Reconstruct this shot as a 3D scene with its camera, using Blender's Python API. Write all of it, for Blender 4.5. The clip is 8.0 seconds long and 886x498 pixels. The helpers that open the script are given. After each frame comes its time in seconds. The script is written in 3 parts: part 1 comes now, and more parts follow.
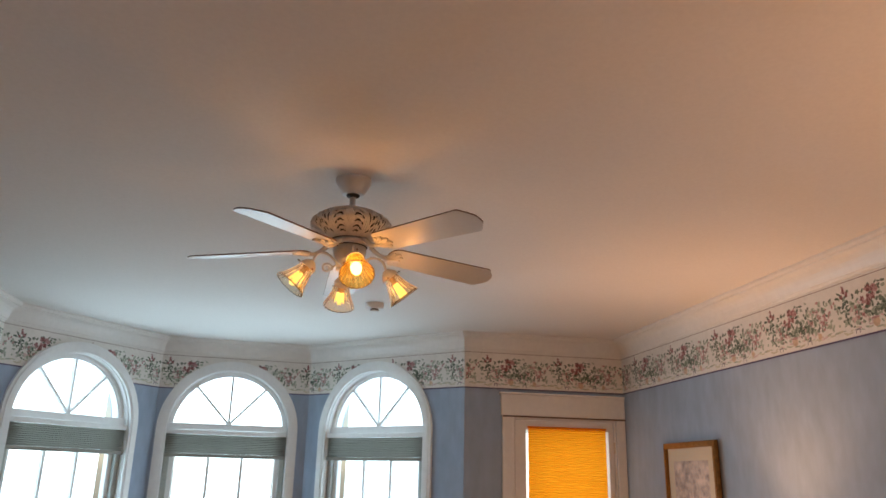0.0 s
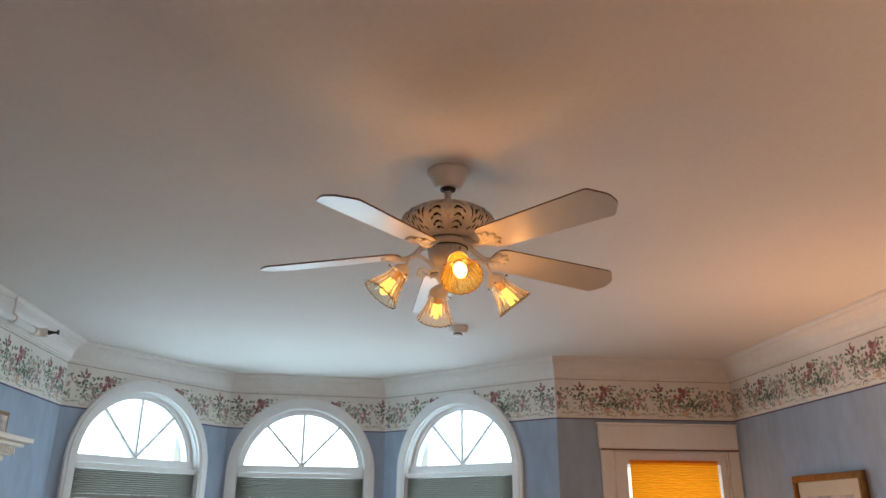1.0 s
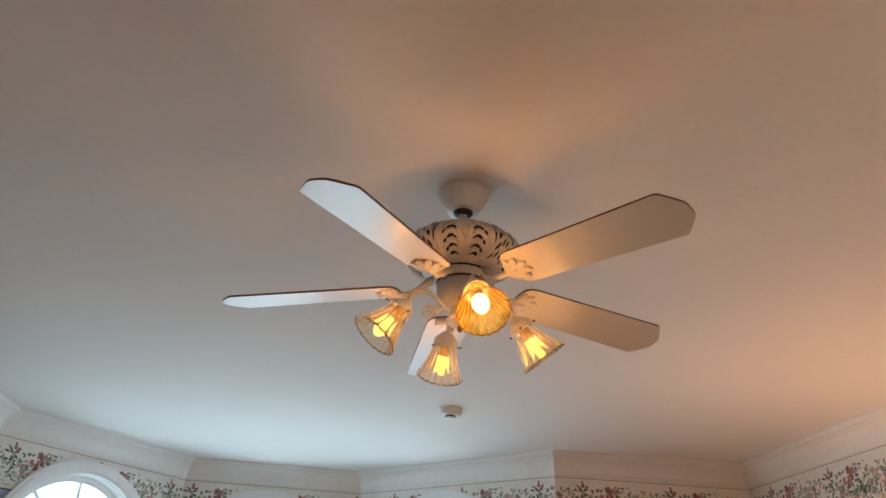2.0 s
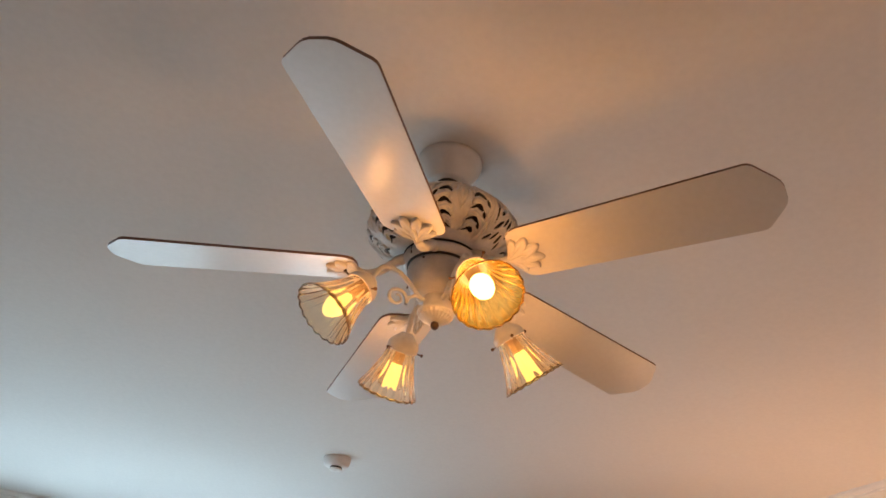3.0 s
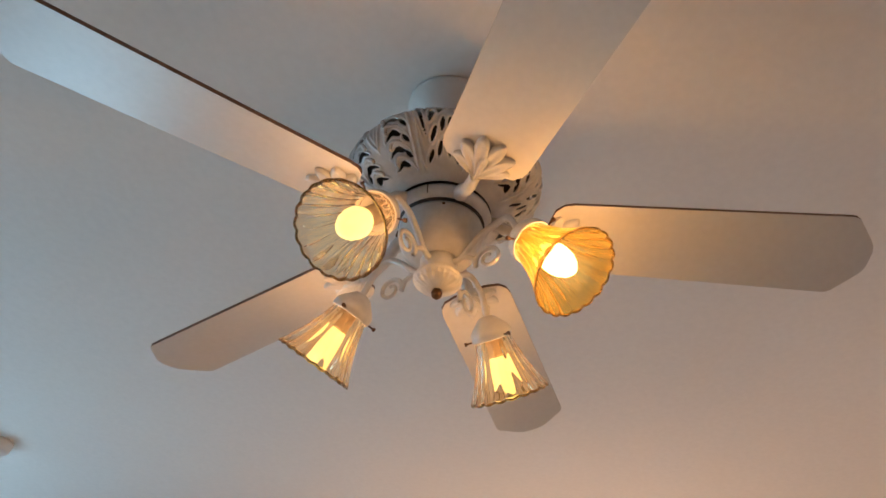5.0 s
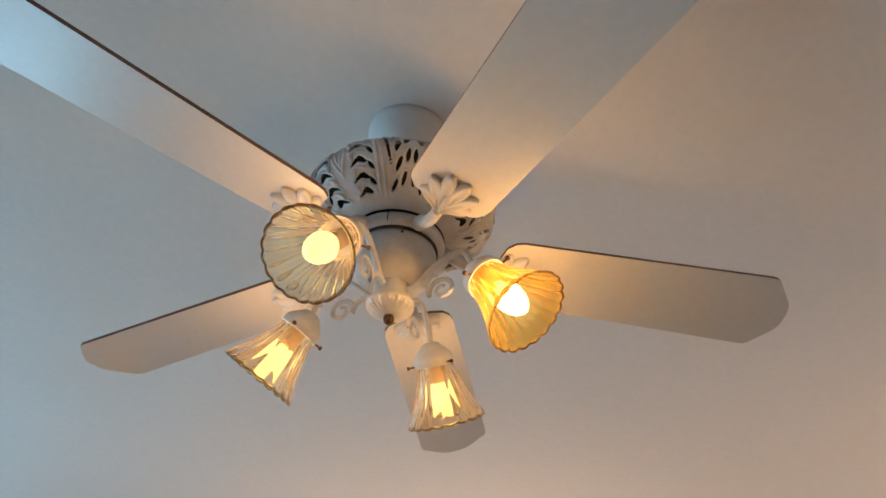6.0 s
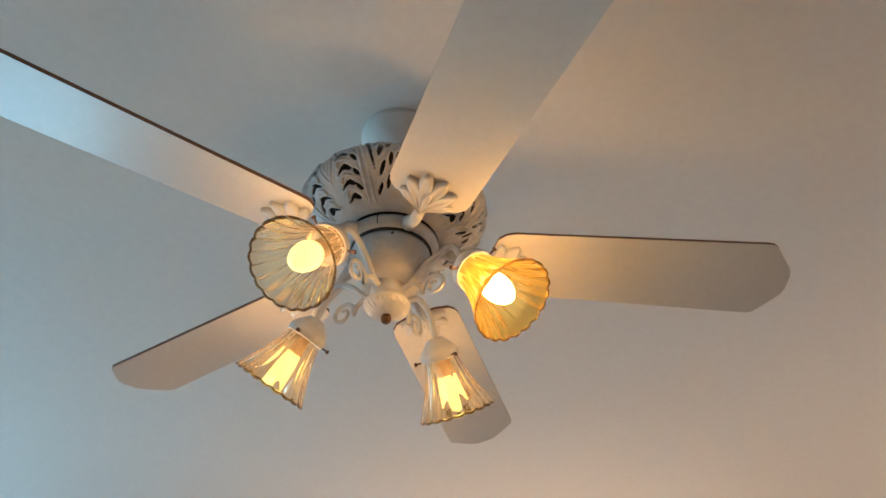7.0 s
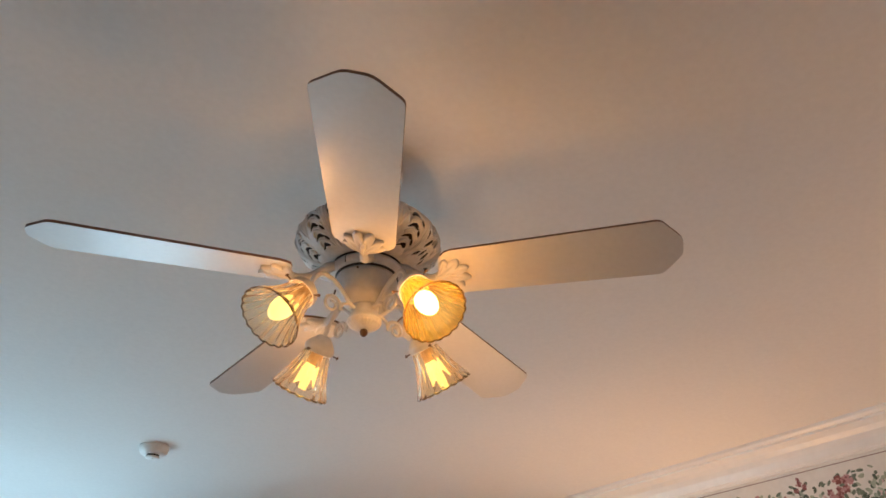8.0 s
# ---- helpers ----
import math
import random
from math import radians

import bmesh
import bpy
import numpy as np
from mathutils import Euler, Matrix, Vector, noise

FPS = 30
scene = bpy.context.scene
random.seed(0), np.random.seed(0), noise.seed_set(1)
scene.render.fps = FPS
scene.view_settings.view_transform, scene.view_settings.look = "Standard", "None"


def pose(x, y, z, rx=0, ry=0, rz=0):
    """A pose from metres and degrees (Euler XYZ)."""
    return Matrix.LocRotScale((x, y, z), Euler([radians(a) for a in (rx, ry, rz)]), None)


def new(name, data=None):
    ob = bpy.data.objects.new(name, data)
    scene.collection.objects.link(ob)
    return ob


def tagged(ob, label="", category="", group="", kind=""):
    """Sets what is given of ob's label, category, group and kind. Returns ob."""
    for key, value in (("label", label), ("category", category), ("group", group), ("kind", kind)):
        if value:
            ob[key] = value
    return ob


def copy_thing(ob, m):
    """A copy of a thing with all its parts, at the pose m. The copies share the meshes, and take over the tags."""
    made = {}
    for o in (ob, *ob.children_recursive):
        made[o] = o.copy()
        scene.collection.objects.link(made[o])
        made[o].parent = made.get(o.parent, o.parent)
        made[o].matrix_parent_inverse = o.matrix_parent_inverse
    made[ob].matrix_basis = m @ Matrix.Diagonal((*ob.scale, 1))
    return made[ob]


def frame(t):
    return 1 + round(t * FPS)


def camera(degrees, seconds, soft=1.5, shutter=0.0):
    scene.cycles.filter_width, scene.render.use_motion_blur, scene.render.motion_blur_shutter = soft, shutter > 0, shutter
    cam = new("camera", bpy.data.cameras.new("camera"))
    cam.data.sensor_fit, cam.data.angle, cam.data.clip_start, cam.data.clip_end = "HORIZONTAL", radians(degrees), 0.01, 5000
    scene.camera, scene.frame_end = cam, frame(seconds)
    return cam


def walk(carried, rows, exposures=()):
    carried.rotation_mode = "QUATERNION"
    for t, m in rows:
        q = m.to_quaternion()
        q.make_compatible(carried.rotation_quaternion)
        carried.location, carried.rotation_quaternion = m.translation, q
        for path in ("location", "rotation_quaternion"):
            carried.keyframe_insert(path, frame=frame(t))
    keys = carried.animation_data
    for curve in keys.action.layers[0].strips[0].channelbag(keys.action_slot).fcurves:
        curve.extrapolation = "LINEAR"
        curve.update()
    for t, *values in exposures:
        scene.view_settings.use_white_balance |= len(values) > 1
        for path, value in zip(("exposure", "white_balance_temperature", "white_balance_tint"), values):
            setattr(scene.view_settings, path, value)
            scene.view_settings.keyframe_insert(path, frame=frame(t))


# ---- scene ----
cam = camera(61.58, 8.0, soft=1.6)
PATH = [
    (0.0, -0.1650, -2.8405, 1.5655, -11.187, 17.198, -1.271),
    (0.3, -0.2218, -2.7325, 1.5748, -9.814, 17.503, -1.445),
    (0.5, -0.2780, -2.6179, 1.5833, -8.724, 17.906, -0.937),
    (1.0, -0.2729, -2.3396, 1.5805, -6.377, 19.956, -0.306),
    (1.2, -0.2409, -2.2469, 1.5892, -5.680, 20.967, -0.139),
    (1.5, -0.2122, -2.0533, 1.5985, -5.223, 23.470, -0.670),
    (1.7, -0.2399, -1.9461, 1.5927, -5.980, 25.173, -1.046),
    (2.8, -0.3874, -1.3145, 1.6101, -19.421, 33.224, -4.151),
    (3.0, -0.4096, -1.2220, 1.6235, -21.668, 33.970, -4.524),
    (3.2, -0.4542, -1.1430, 1.6203, -24.284, 34.874, -4.886),
    (3.5, -0.5378, -1.0218, 1.6291, -28.131, 36.036, -3.719),
    (3.8, -0.5676, -0.8987, 1.6307, -32.188, 37.018, -3.110),
    (4.0, -0.5462, -0.8085, 1.6324, -35.288, 38.093, -3.106),
    (4.2, -0.5503, -0.7341, 1.6450, -38.878, 38.507, -2.963),
    (5.3, -0.7455, -0.5364, 1.6739, -57.721, 39.804, -2.895),
    (5.5, -0.7639, -0.5339, 1.6738, -59.564, 40.381, -2.919),
    (6.0, -0.7667, -0.5269, 1.6751, -62.161, 39.941, -2.370),
    (6.5, -0.7616, -0.5354, 1.6741, -60.866, 39.611, -1.786),
    (7.0, -0.7341, -0.6269, 1.6606, -55.459, 39.388, -1.034),
    (7.3, -0.6996, -0.7806, 1.6563, -49.141, 38.275, -0.753),
    (7.5, -0.6780, -0.8941, 1.6388, -44.991, 37.987, -1.100),
    (8.0, -0.7440, -1.1755, 1.6007, -38.932, 33.448, 0.373),
]
walk(cam, [(t, pose(x, y, z, 90 + pitch, roll, yaw)) for t, x, y, z, yaw, pitch, roll in PATH],
     exposures=[(0.0, 0.13, 6800, 15), (1.7, 0.25, 6700, 14), (3.0, 0.31, 6600, 13), (3.5, 0.30, 6400, 11), (4.2, 0.23, 6220, 10), (5.5, 0.41, 5200, -2), (6.5, 0.48, 5080, -6), (7.0, 0.46, 5150, -7), (7.5, 0.28, 5620, 1), (8.0, 0.40, 5850, 5)])

# ---- world and light ----
world = bpy.data.worlds.new("sky")
scene.world = world
world.use_nodes = True
wn = world.node_tree.nodes
sky = wn.new("ShaderNodeTexSky")
sky.sky_type = "NISHITA"
sky.sun_disc = False
sky.sun_elevation = radians(40)
sky.sun_rotation = radians(150)
world.node_tree.links.new(sky.outputs[0], wn["Background"].inputs[0])
wn["Background"].inputs[1].default_value = 0.12

WARM = (1.0, 0.43, 0.13)
BULB_WATTS = 0.44
AMBER_WATTS = 0.85
WINDOW_WATTS = 16.8
DOOR_WATTS = 3.0
LAMP_GLOW = (1.0, 0.52, 0.25)


def lamp(name, kind, m, watts, colour, size=0.05, size_y=None):
    data = bpy.data.lights.new(name, kind)
    data.energy, data.color = watts, colour
    if kind == "AREA":
        data.shape, data.size, data.size_y = "RECTANGLE", size, size_y
    else:
        data.shadow_soft_size = size
    ob = new(name, data)
    ob.matrix_world = m
    return ob


# two shaded lamps that stand along the east wall, below the view
up = lamp("table_lamp_light", "SPOT", pose(2.15, 0.90, 1.15, 180, 0, 0), 31.0, LAMP_GLOW, 0.06)
up.data.spot_size, up.data.spot_blend = radians(115), 1.0
up = lamp("floor_lamp_light", "SPOT", pose(2.0, -1.7, 1.2, 180, 0, 0), 38.0, LAMP_GLOW, 0.06)
up.data.spot_size, up.data.spot_blend = radians(125), 1.0
lamp("table_lamp_glow", "POINT", pose(1.80, 0.90, 1.00), 15.0, LAMP_GLOW, 0.25)
# added warm fill for ceiling and walls, with no lamp standing at this place
lamp("warm_room_fill", "POINT", pose(1.2, -2.6, 0.75), 24.0, LAMP_GLOW, 0.16)

# ---- materials ----
def material(name, colour, rough=0.6, metal=0.0, vary=0.12, grain=40.0, big=2.0, bump=0.05, stretch=(1, 1, 1), dark=None,
             bump_size=None, spec=0.5, coords="Object"):
    """A surface with variation at two scales and fine relief."""
    m = bpy.data.materials.new(name)
    m.use_nodes = True
    n, k = m.node_tree.nodes, m.node_tree.links
    b = n["Principled BSDF"]
    b.inputs["Roughness"].default_value = rough
    b.inputs["Metallic"].default_value = metal
    b.inputs["Specular IOR Level"].default_value = spec
    tc, mp = n.new("ShaderNodeTexCoord"), n.new("ShaderNodeMapping")
    mp.inputs["Scale"].default_value = stretch
    k.new(tc.outputs[coords], mp.inputs[0])
    fine, wide, mix, ramp = n.new("ShaderNodeTexNoise"), n.new("ShaderNodeTexNoise"), n.new("ShaderNodeMix"), n.new("ShaderNodeValToRGB")
    fine.inputs["Scale"].default_value, wide.inputs["Scale"].default_value = grain, big
    fine.inputs["Detail"].default_value, wide.inputs["Detail"].default_value = 5, 4
    for node in (fine, wide):
        k.new(mp.outputs[0], node.inputs["Vector"])
    mix.inputs[0].default_value = 0.5
    k.new(fine.outputs[0], mix.inputs[2])
    k.new(wide.outputs[0], mix.inputs[3])
    lo = dark or tuple(c * (1 - vary) for c in colour)
    hi = tuple(min(1.0, c * (1 + vary * 0.6)) for c in colour)
    ramp.color_ramp.elements[0].position, ramp.color_ramp.elements[1].position = 0.35, 0.65
    ramp.color_ramp.elements[0].color, ramp.color_ramp.elements[1].color = (*lo, 1), (*hi, 1)
    k.new(mix.outputs[0], ramp.inputs[0])
    k.new(ramp.outputs[0], b.inputs["Base Color"])
    if bump:
        bp = n.new("ShaderNodeBump")
        bp.inputs["Strength"].default_value = bump
        bp.inputs["Distance"].default_value = bump_size or 0.004
        k.new(fine.outputs[0], bp.inputs["Height"])
        k.new(bp.outputs[0], b.inputs["Normal"])
    return m


def glow(name, colour, strength):
    m = bpy.data.materials.new(name)
    m.use_nodes = True
    b = m.node_tree.nodes["Principled BSDF"]
    b.inputs["Base Color"].default_value = (0.5, 0.42, 0.3, 1)
    b.inputs["Emission Color"].default_value = (*colour, 1)
    b.inputs["Emission Strength"].default_value = strength
    return m


def clear_glass(name, colour, rough=0.02, milk=0.0, ior=1.46, milk_colour=(1, 0.85, 0.6)):
    m = bpy.data.materials.new(name)
    m.use_nodes = True
    n, k = m.node_tree.nodes, m.node_tree.links
    b = n["Principled BSDF"]
    b.inputs["Base Color"].default_value = (*colour, 1)
    b.inputs["Roughness"].default_value = rough
    b.inputs["Transmission Weight"].default_value = 1.0
    b.inputs["IOR"].default_value = ior
    if milk:
        tr, mx = n.new("ShaderNodeBsdfTranslucent"), n.new("ShaderNodeMixShader")
        tr.inputs[0].default_value = (*milk_colour, 1)
        mx.inputs[0].default_value = milk
        k.new(b.outputs[0], mx.inputs[1])
        k.new(tr.outputs[0], mx.inputs[2])
        k.new(mx.outputs[0], n["Material Output"].inputs[0])
    return m


def shade_cloth(name, colour, through_colour, share, stripes=None):
    """Pleated fabric that lets some light through."""
    m = material(name, colour, 0.9, vary=0.1, grain=300, big=6, bump=0.1)
    n, k = m.node_tree.nodes, m.node_tree.links
    tr, mx = n.new("ShaderNodeBsdfTranslucent"), n.new("ShaderNodeMixShader")
    tr.inputs[0].default_value = (*through_colour, 1)
    mx.inputs[0].default_value = share
    k.new(n["Principled BSDF"].outputs[0], mx.inputs[1])
    k.new(tr.outputs[0], mx.inputs[2])
    k.new(mx.outputs[0], n["Material Output"].inputs[0])
    return m


M_CEIL = material("ceiling_paint", (0.80, 0.78, 0.75), 0.85, vary=0.04, grain=60, big=0.8, bump=0.06)
M_TRIM = material("white_trim_paint", (0.82, 0.81, 0.78), 0.28, vary=0.05, grain=25, big=3, bump=0.03)
M_WALL = material("blue_sponged_wallpaper", (0.335, 0.43, 0.56), 0.75, vary=0.14, grain=13, big=3.5, bump=0.05, stretch=(1, 1, 0.42))
M_PAPER = material("cream_border_paper", (0.80, 0.785, 0.745), 0.7, vary=0.08, grain=30, big=5, bump=0.02)
M_FAN = material("aged_cream_enamel", (0.58, 0.575, 0.57), 0.38, vary=0.14, grain=70, big=14, bump=0.05)
# paler than the fan's enamel, so that window light on the canopy is painted in
M_CANOPY = material("window_lit_canopy", (0.76, 0.74, 0.71), 0.32, vary=0.06, grain=60, big=12, bump=0.03)
M_BLADE = material("satin_white_blade", (0.63, 0.615, 0.59), 0.40, vary=0.05, grain=90, big=3, bump=0.03, stretch=(1, 1, 1))
M_BLADE.node_tree.nodes["Principled BSDF"].inputs["Coat Weight"].default_value = 0.75
M_BLADE.node_tree.nodes["Principled BSDF"].inputs["Coat Roughness"].default_value = 0.25
M_EDGE = material("brown_blade_edge", (0.16, 0.09, 0.06), 0.5, vary=0.3, grain=80, big=20)
M_DARK = material("dark_motor_steel", (0.025, 0.02, 0.018), 0.6, vary=0.3, grain=60, big=10)
M_BRONZE = material("dark_bronze", (0.10, 0.055, 0.03), 0.4, 0.7, vary=0.3, grain=90, big=20)
M_WIN = material("white_window_paint", (0.86, 0.88, 0.88), 0.35, vary=0.05, grain=25, big=3, bump=0.03)
M_GOLD = material("gilt_frame", (0.27, 0.135, 0.035), 0.35, 0.6, vary=0.35, grain=45, big=9, bump=0.15)
M_MAT = material("cream_mat_board", (0.62, 0.54, 0.42), 0.8, vary=0.05, grain=80, big=5)
M_PRINT = material("faded_rose_print", (0.58, 0.49, 0.44), 0.7, vary=0.4, grain=26, big=11, dark=(0.24, 0.20, 0.20))
M_PLASTIC = material("white_plastic", (0.84, 0.83, 0.80), 0.4, vary=0.05, grain=60, big=8)
M_BLIND = shade_cloth("grey_pleated_cloth", (0.33, 0.33, 0.30), (0.4, 0.4, 0.36), 0.12)
M_ORANGE = shade_cloth("orange_pleated_cloth", (0.85, 0.40, 0.03), (1.0, 0.42, 0.02), 0.7)
M_TRACK = material("grey_green_sash_track", (0.42, 0.46, 0.44), 0.5, vary=0.12, grain=30, big=5)
M_PANE = clear_glass("window_glass", (1, 1, 1), 0.0, ior=1.05)
# golden tint and milk colour the bulb's reflected glow into clear glass
M_SHADE = clear_glass("fluted_clear_glass", (1.0, 0.93, 0.76), 0.008, milk=0.019, milk_colour=(1.0, 0.66, 0.24))
M_AMBER = clear_glass("fluted_amber_glass", (1.0, 0.80, 0.24), 0.012, milk=0.075, milk_colour=(1.0, 0.56, 0.03))
# brown tint paints in the dark line that refraction gives a clear rim
M_RIM = clear_glass("dark_tinted_rim_glass", (0.44, 0.37, 0.21), 0.02)
M_BULB = glow("lit_frosted_bulb", (1.0, 0.70, 0.16), 1.35)
M_BRIGHT = glow("bright_frosted_bulb", (1.0, 0.70, 0.22), 3.8)
M_SLEEVE = material("tan_card_sleeve", (0.42, 0.33, 0.22), 0.6, 0.0, vary=0.2, grain=60, big=20)
M_FLOOR = material("oak_floor", (0.30, 0.19, 0.11), 0.4, vary=0.3, grain=30, big=3, stretch=(1, 8, 1))
M_MANTEL = material("cream_mantel_paint", (0.76, 0.68, 0.56), 0.45, vary=0.08, grain=30, big=6)


# ---- mesh helpers ----
def to_object(name, bm, mat, parent=None, label="", smooth=False, m=None):
    bmesh.ops.recalc_face_normals(bm, faces=bm.faces)
    me = bpy.data.meshes.new(name)
    for f in bm.faces:
        f.smooth = f.smooth if smooth == "keep" else smooth
    bm.to_mesh(me)
    bm.free()
    for q in (mat if isinstance(mat, (list, tuple)) else [mat]):
        me.materials.append(q)
    ob = new(name, me)
    if parent:
        ob.parent = parent
    if m is not None:
        ob.matrix_basis = m
    if label:
        tagged(ob, label)
    return ob


def part(name, bm, mat, parent, label="", smooth=False, m=None):
    return to_object(name, bm, mat, parent, label, smooth, m)


def thing(name, label, category, m=None, group="", kind=""):
    ob = new(name)
    ob.empty_display_size = 0.05
    if m is not None:
        ob.matrix_basis = m
    return tagged(ob, label, category, group, kind)


def box(bm, lo, hi, bevel=0.0):
    vs = [bm.verts.new((x, y, z)) for z in (lo[2], hi[2]) for y in (lo[1], hi[1]) for x in (lo[0], hi[0])]
    fs = [bm.faces.new([vs[i] for i in q]) for q in ((0, 2, 3, 1), (4, 5, 7, 6), (0, 1, 5, 4), (2, 6, 7, 3), (0, 4, 6, 2), (1, 3, 7, 5))]
    if bevel:
        es = list({e for f in fs for e in f.edges})
        bmesh.ops.bevel(bm, geom=es, offset=bevel, segments=2, profile=0.5, affect="EDGES")
    return bm


def boxes(*items, bevel=0.0):
    bm = bmesh.new()
    for lo, hi in items:
        box(bm, lo, hi, bevel)
    return bm


def slab(polys, d0, d1, bm=None):
    """Outlines in (u, z), each made solid between depths d0 and d1."""
    bm = bm or bmesh.new()
    for poly in polys:
        a = [bm.verts.new((u, d0, z)) for u, z in poly]
        b = [bm.verts.new((u, d1, z)) for u, z in poly]
        bm.faces.new(a)
        bm.faces.new(b[::-1])
        for i in range(len(poly)):
            j = (i + 1) % len(poly)
            bm.faces.new((a[i], b[i], b[j], a[j]))
    return bm


def lathe(profile, steps=48, bm=None, wave=None):
    """A body of revolution about z from (radius, height) pairs, open at the ends."""
    bm = bm or bmesh.new()
    rings = []
    for r, z in profile:
        rings.append([bm.verts.new((r * math.cos(2 * math.pi * i / steps), r * math.sin(2 * math.pi * i / steps), z)) for i in range(steps)])
    for a, b in zip(rings, rings[1:]):
        for i in range(steps):
            j = (i + 1) % steps
            bm.faces.new((a[i], a[j], b[j], b[i]))
    for ring in (rings[0], rings[-1]):
        bm.faces.new(ring)
    return bm


def tube(points, radii, sides=8, bm=None):
    """A round bar along points, with a radius at each, closed at its ends."""
    bm = bm or bmesh.new()
    pts = [Vector(p) for p in points]
    if not isinstance(radii, (list, tuple)):
        radii = [radii] * len(pts)
    rings, up = [], None
    for i, p in enumerate(pts):
        d = (pts[min(i + 1, len(pts) - 1)] - pts[max(i - 1, 0)]).normalized()
        if up is None:
            up = d.orthogonal().normalized()
        up = (up - d * up.dot(d)).normalized()
        side = d.cross(up)
        rings.append([bm.verts.new(p + (up * math.cos(2 * math.pi * k / sides) + side * math.sin(2 * math.pi * k / sides)) * radii[i]) for k in range(sides)])
    for a, b in zip(rings, rings[1:]):
        for k in range(sides):
            l = (k + 1) % sides
            bm.faces.new((a[k], a[l], b[l], b[k]))
    bm.faces.new(rings[0][::-1])
    bm.faces.new(rings[-1])
    return bm


def smooth_path(points, n=8):
    """A curve through the points (Catmull-Rom)."""
    p = [Vector(q) for q in points]
    p = [p[0] * 2 - p[1], *p, p[-1] * 2 - p[-2]]
    out = []
    for i in range(1, len(p) - 2):
        for k in range(n):
            t = k / n
            a, b, c, d = p[i - 1:i + 3]
            out.append(0.5 * (2 * b + (c - a) * t + (2 * a - 5 * b + 4 * c - d) * t * t + (3 * b - a - 3 * c + d) * t ** 3))
    out.append(p[-2])
    return out


def facing(a, b):
    """The pose of a wall's plane: x along it from a to b, y out of the room, z up; and its length."""
    u = (Vector(b) - Vector(a)).to_2d()
    length = u.length
    u /= length
    m = Matrix(((u.x, -u.y, 0, a[0]), (u.y, u.x, 0, a[1]), (0, 0, 1, 0), (0, 0, 0, 1)))
    return m, length


# ---- the room ----
CEIL = 2.722
CORNER_LEFT, BAY_A, BAY_B, BAY_END, CORNER_RIGHT = (-2.272, 2.963), (-1.354, 4.139), (-0.043, 4.26), (1.174, 3.107), (2.545, 3.107)
BACK_RIGHT, BACK_LEFT = (2.545, -4.2), (-2.33, -4.2)
PLAN = [BACK_LEFT, CORNER_LEFT, BAY_A, BAY_B, BAY_END, CORNER_RIGHT, BACK_RIGHT]
THICK = 0.22
WALL_TOP = 2.95


def ring_sheet(name, z0, z1, mat, label, category):
    bm = bmesh.new()
    low = [bm.verts.new((x, y, z0)) for x, y in PLAN]
    high = [bm.verts.new((x, y, z1)) for x, y in PLAN]
    bm.faces.new(low)
    bm.faces.new(high[::-1])
    for i in range(len(PLAN)):
        j = (i + 1) % len(PLAN)
        bm.faces.new((low[i], high[i], high[j], low[j]))
    return tagged(to_object(name, bm, mat), label, category, kind="structure")


ring_sheet("floor", -0.1, 0.0, M_FLOOR, "brown oak floor of the room", "floor")
ring_sheet("ceiling", CEIL, CEIL + 0.1, M_CEIL, "smooth white plaster ceiling lit warm and blue", "ceiling")


def plain_wall(name, a, b, label):
    m, length = facing(a, b)
    return tagged(to_object(name, slab([[(0, 0), (length, 0), (length, WALL_TOP), (0, WALL_TOP)]], 0, THICK), M_WALL, m=m), label, "wall", kind="structure")


plain_wall("wall_west", BACK_LEFT, CORNER_LEFT, "mottled blue papered wall beside the mantel")
plain_wall("wall_east", CORNER_RIGHT, BACK_RIGHT, "mottled blue papered wall with a framed picture")
plain_wall("wall_south", BACK_RIGHT, BACK_LEFT, "mottled blue papered wall closing the room")

# arched windows of the bay: radius of the opening, of the casing, transom and sill heights
ARCH_R, ARCH_OUT, SPRING, SILL = 0.535, 0.606, 1.978, 0.62
ARC_Z = SPRING - 0.040  # centre of the arches, a little under the transom


def arc(cx, r, a0, a1, n=20, z=None):
    z = ARC_Z if z is None else z
    return [(cx + r * math.cos(radians(a0 + (a1 - a0) * i / n)), z + r * math.sin(radians(a0 + (a1 - a0) * i / n))) for i in range(n + 1)]


def bay_wall(name, a, b, centre):
    m, length = facing(a, b)
    left = [(0, 0), (centre, 0), (centre, SILL), (centre - ARCH_R, SILL), *arc(centre, ARCH_R, 180, 90), (centre, WALL_TOP), (0, WALL_TOP)]
    right = [(length, 0), (length, WALL_TOP), (centre, WALL_TOP), *arc(centre, ARCH_R, 90, 0), (centre + ARCH_R, SILL), (centre, SILL), (centre, 0)]
    wall = to_object(name, slab([left, right], 0, THICK), M_WALL, m=m)
    tagged(wall, "mottled blue papered bay wall around an arched window", "wall", kind="structure")
    return m


